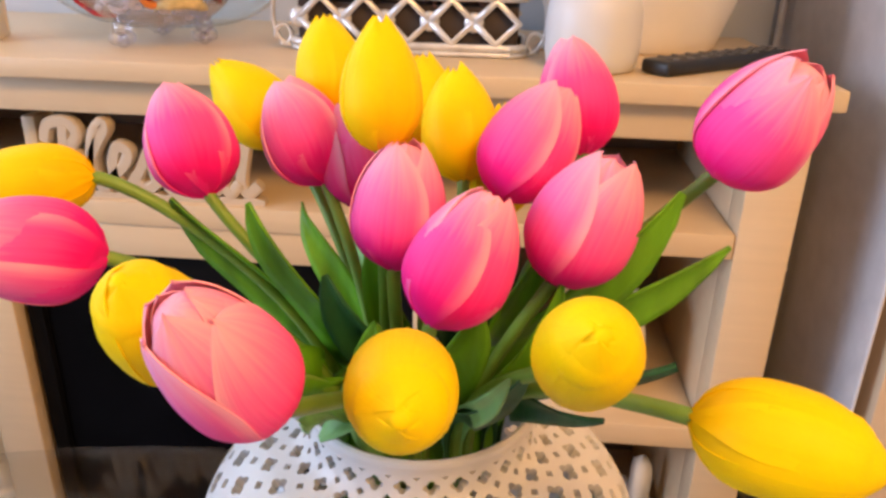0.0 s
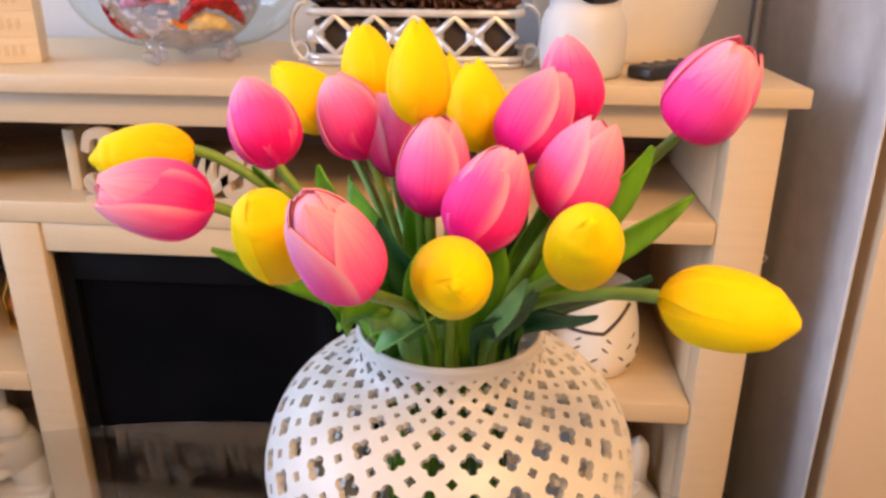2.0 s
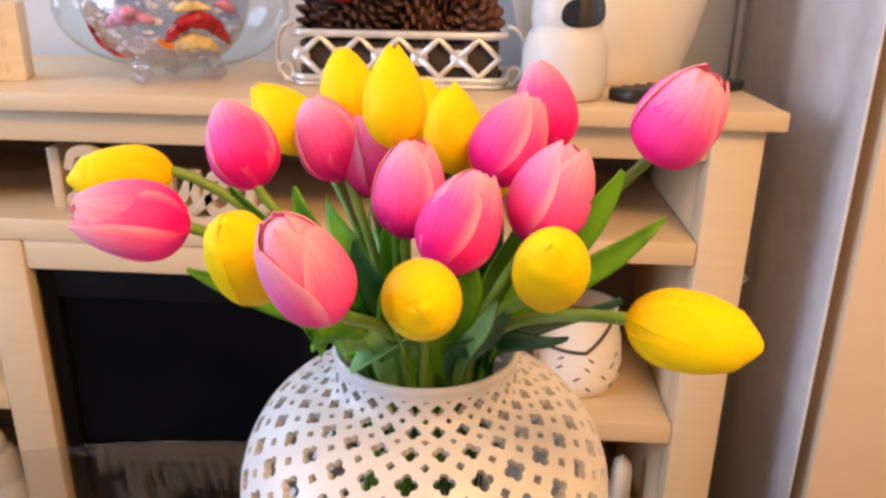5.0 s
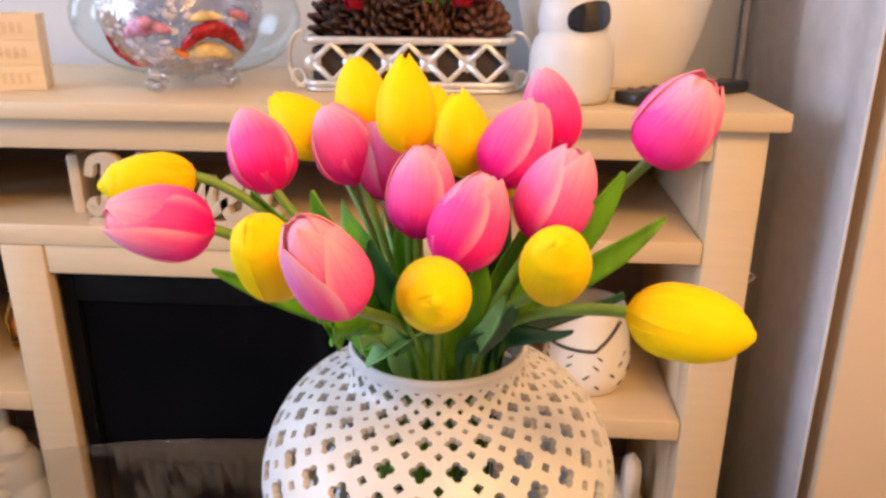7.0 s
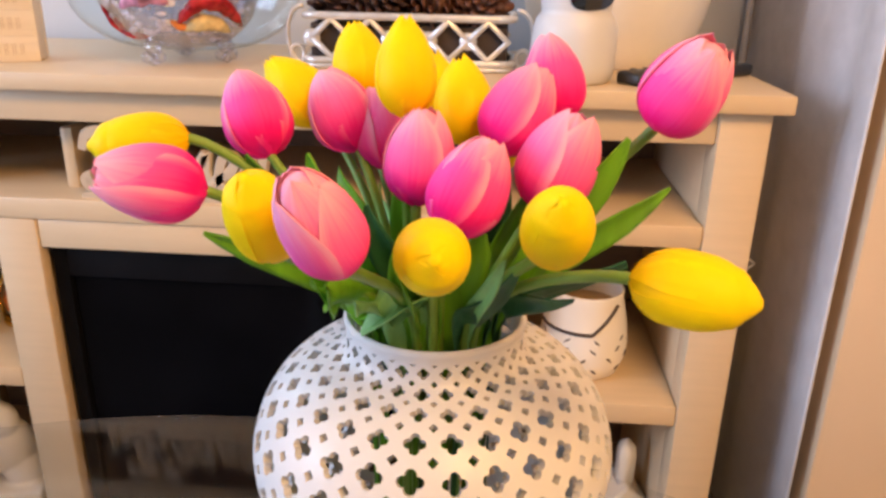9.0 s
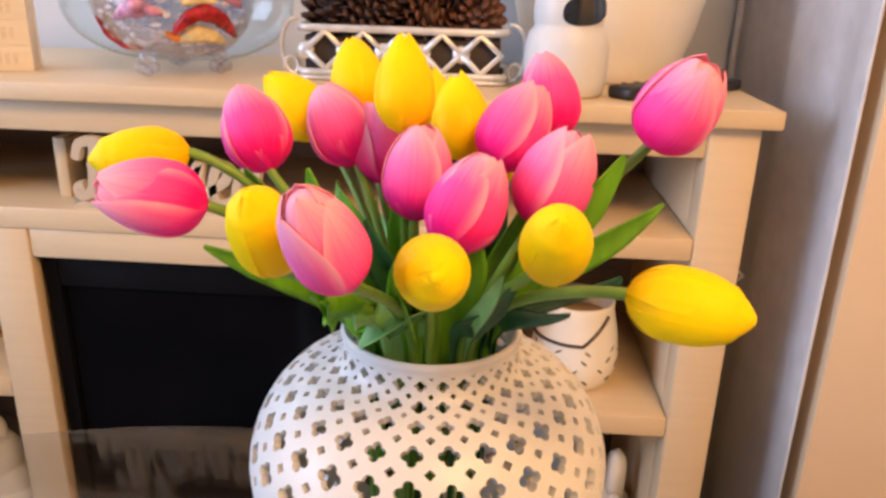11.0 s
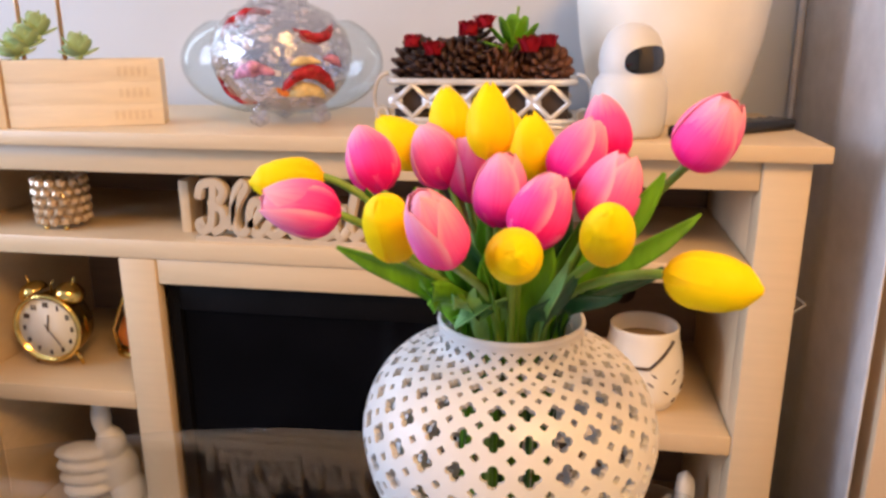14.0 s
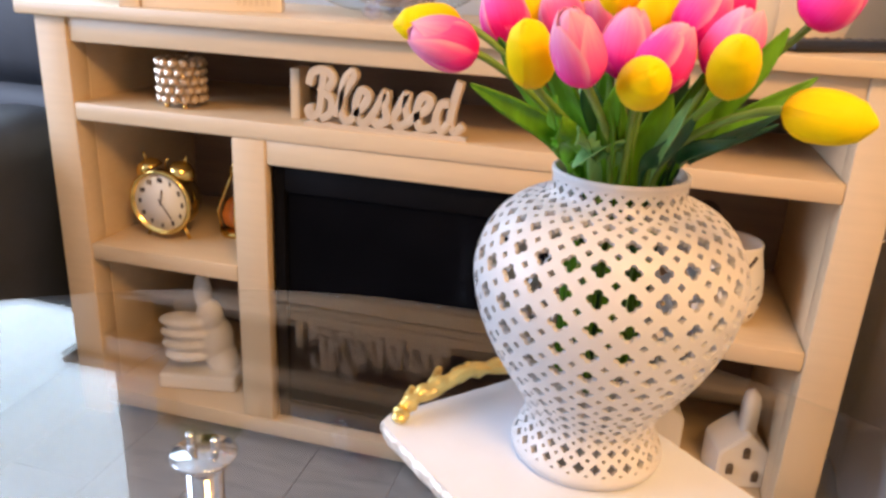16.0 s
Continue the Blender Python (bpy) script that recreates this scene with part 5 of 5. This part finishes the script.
part("seat_base", cushion(-0.60, 0.44, -0.40, 0.38, 0.04, 0.30, 0.05), M_SOFA, sofa)
part("seat_cushion", cushion(-0.60, 0.43, -0.42, 0.20, 0.28, 0.50, 0.07), M_SOFA, sofa)
part("back_lower", cushion(-0.60, 0.44, 0.18, 0.38, 0.40, 0.66, 0.09), M_SOFA, sofa)
part("back_upper", cushion(-0.60, 0.45, 0.18, 0.38, 0.60, 0.905, 0.09), M_SOFA, sofa)
part("arm", cushion(0.22, 0.455, -0.42, 0.12, 0.10, 0.62, 0.09), M_SOFA, sofa)
for x in (-0.5, 0.35):
    for y in (-0.3, 0.28):
        part("leg", lathe([(0.02, 0.0), (0.025, 0.05)], 12), M_PLASTIC, sofa, "", pose(x, y, 0))
solo("power_cord", tube(bez(Vector((0.714, 0.15, 0.600)), Vector((0.74, 0.17, 0.580)), Vector((0.79, 0.20, 0.545)), Vector((0.797, 0.205, 0.537)), 8) + bez(Vector((0.797, 0.205, 0.537)), Vector((0.79, 0.20, 0.530)), Vector((0.75, 0.17, 0.522)), Vector((0.714, 0.15, 0.515)), 8)[1:], 0.0022, 7),
     M_CORD, "thin white power cord looped beside the stand", "cable")

curt = bmesh.new()
run = [(0.796 + 0.015 * t, 0.448 - 0.004 * t) for t in np.linspace(0, 1, 30)] + [(0.816, 0.440 - 0.488 * t) for t in np.linspace(0.02, 1, 70)]
cols = []
for k, (x, y) in enumerate(run):
    wv = 0.008 * math.sin(k * 0.21) + 0.002 * math.sin(k * 0.41 + 1)
    nx, ny = (0, -1) if k < 30 else (-1, 0)
    cols.append([curt.verts.new((x + nx * wv * (0.7 + 0.3 * z / 2.3), y + ny * wv * (0.7 + 0.3 * z / 2.3), z)) for z in (0.03, 0.5, 1.0, 1.5, 2.0, 2.34)])
for a, b in zip(cols, cols[1:]):
    for q in range(5):
        curt.faces.new((a[q], b[q], b[q + 1], a[q + 1]))
bmesh.ops.recalc_face_normals(curt, faces=curt.faces[:])
bmesh.ops.solidify(curt, geom=curt.faces[:], thickness=0.002)
smooth(curt)
drape = thing("grey_curtain", "long grey satin curtain hanging in soft folds beside the stand", "curtain")
part("cloth", curt, M_CURTAIN, drape)
part("curtain_rod", tube([(0.795, 0.443, 2.35), (0.805, 0.441, 2.35), (0.816, 0.43, 2.35), (0.816, 0.0, 2.35)], 0.008, 10), M_CHROME, drape, "slim chrome curtain rod")

# ---- windows ----
def window(name, label, m, w, h):
    ob = thing(name, label, "window", kind="structure")
    ob.matrix_basis = m
    for x0, x1, z0, z1 in ((-w / 2, -w / 2 + 0.045, -h / 2, h / 2), (w / 2 - 0.045, w / 2, -h / 2, h / 2), (-w / 2 + 0.045, w / 2 - 0.045, -h / 2, -h / 2 + 0.045), (-w / 2 + 0.045, w / 2 - 0.045, h / 2 - 0.045, h / 2)):
        part("window_frame", box(x0, x1, 0.004, 0.045, z0, z1, 0.004), M_CEIL, ob)
    part("window_sill", box(-w / 2 - 0.03, w / 2 + 0.03, -0.05, 0.003, -h / 2 - 0.03, -h / 2 - 0.002, 0.005), M_CEIL, ob)


window("window_1", "white framed window above the dark sofa", pose(-1.59, BACK_Y, 1.50), 1.218, 1.398)
window("window_2", "white framed window in the west wall", pose(ROOM_W, -1.3, 1.45, 0, 0, 90), 1.698, 1.498)

# ---- floor planks ----
floor_ob = bpy.data.objects["floor"]
PW, PL = 0.178, 1.2
shared = {}
for i in range(24):
    x0, x1 = ROOM_W + i * PW, min(ROOM_W + (i + 1) * PW, EAST_X)
    y = ROOM_S - PL * ((i * 7) % 3) / 3
    while y < BACK_Y:
        y0, y1 = max(y, ROOM_S), min(y + PL, BACK_Y)
        key = (round(x1 - x0, 4), round(y1 - y0, 4))
        if key[0] > 0.01 and key[1] > 0.01:
            if key not in shared:
                shared[key] = mesh_of("plank", box(-key[0] / 2 + 0.0006, key[0] / 2 - 0.0006, -key[1] / 2 + 0.0006, key[1] / 2 - 0.0006, -0.0035, 0.0, 0.0012, seg=1), M_FLOOR)
            ob = new("plank", shared[key])
            ob.parent = floor_ob
            ob.matrix_basis = pose((x0 + x1) / 2, (y0 + y1) / 2, 0.0)
        y += PL
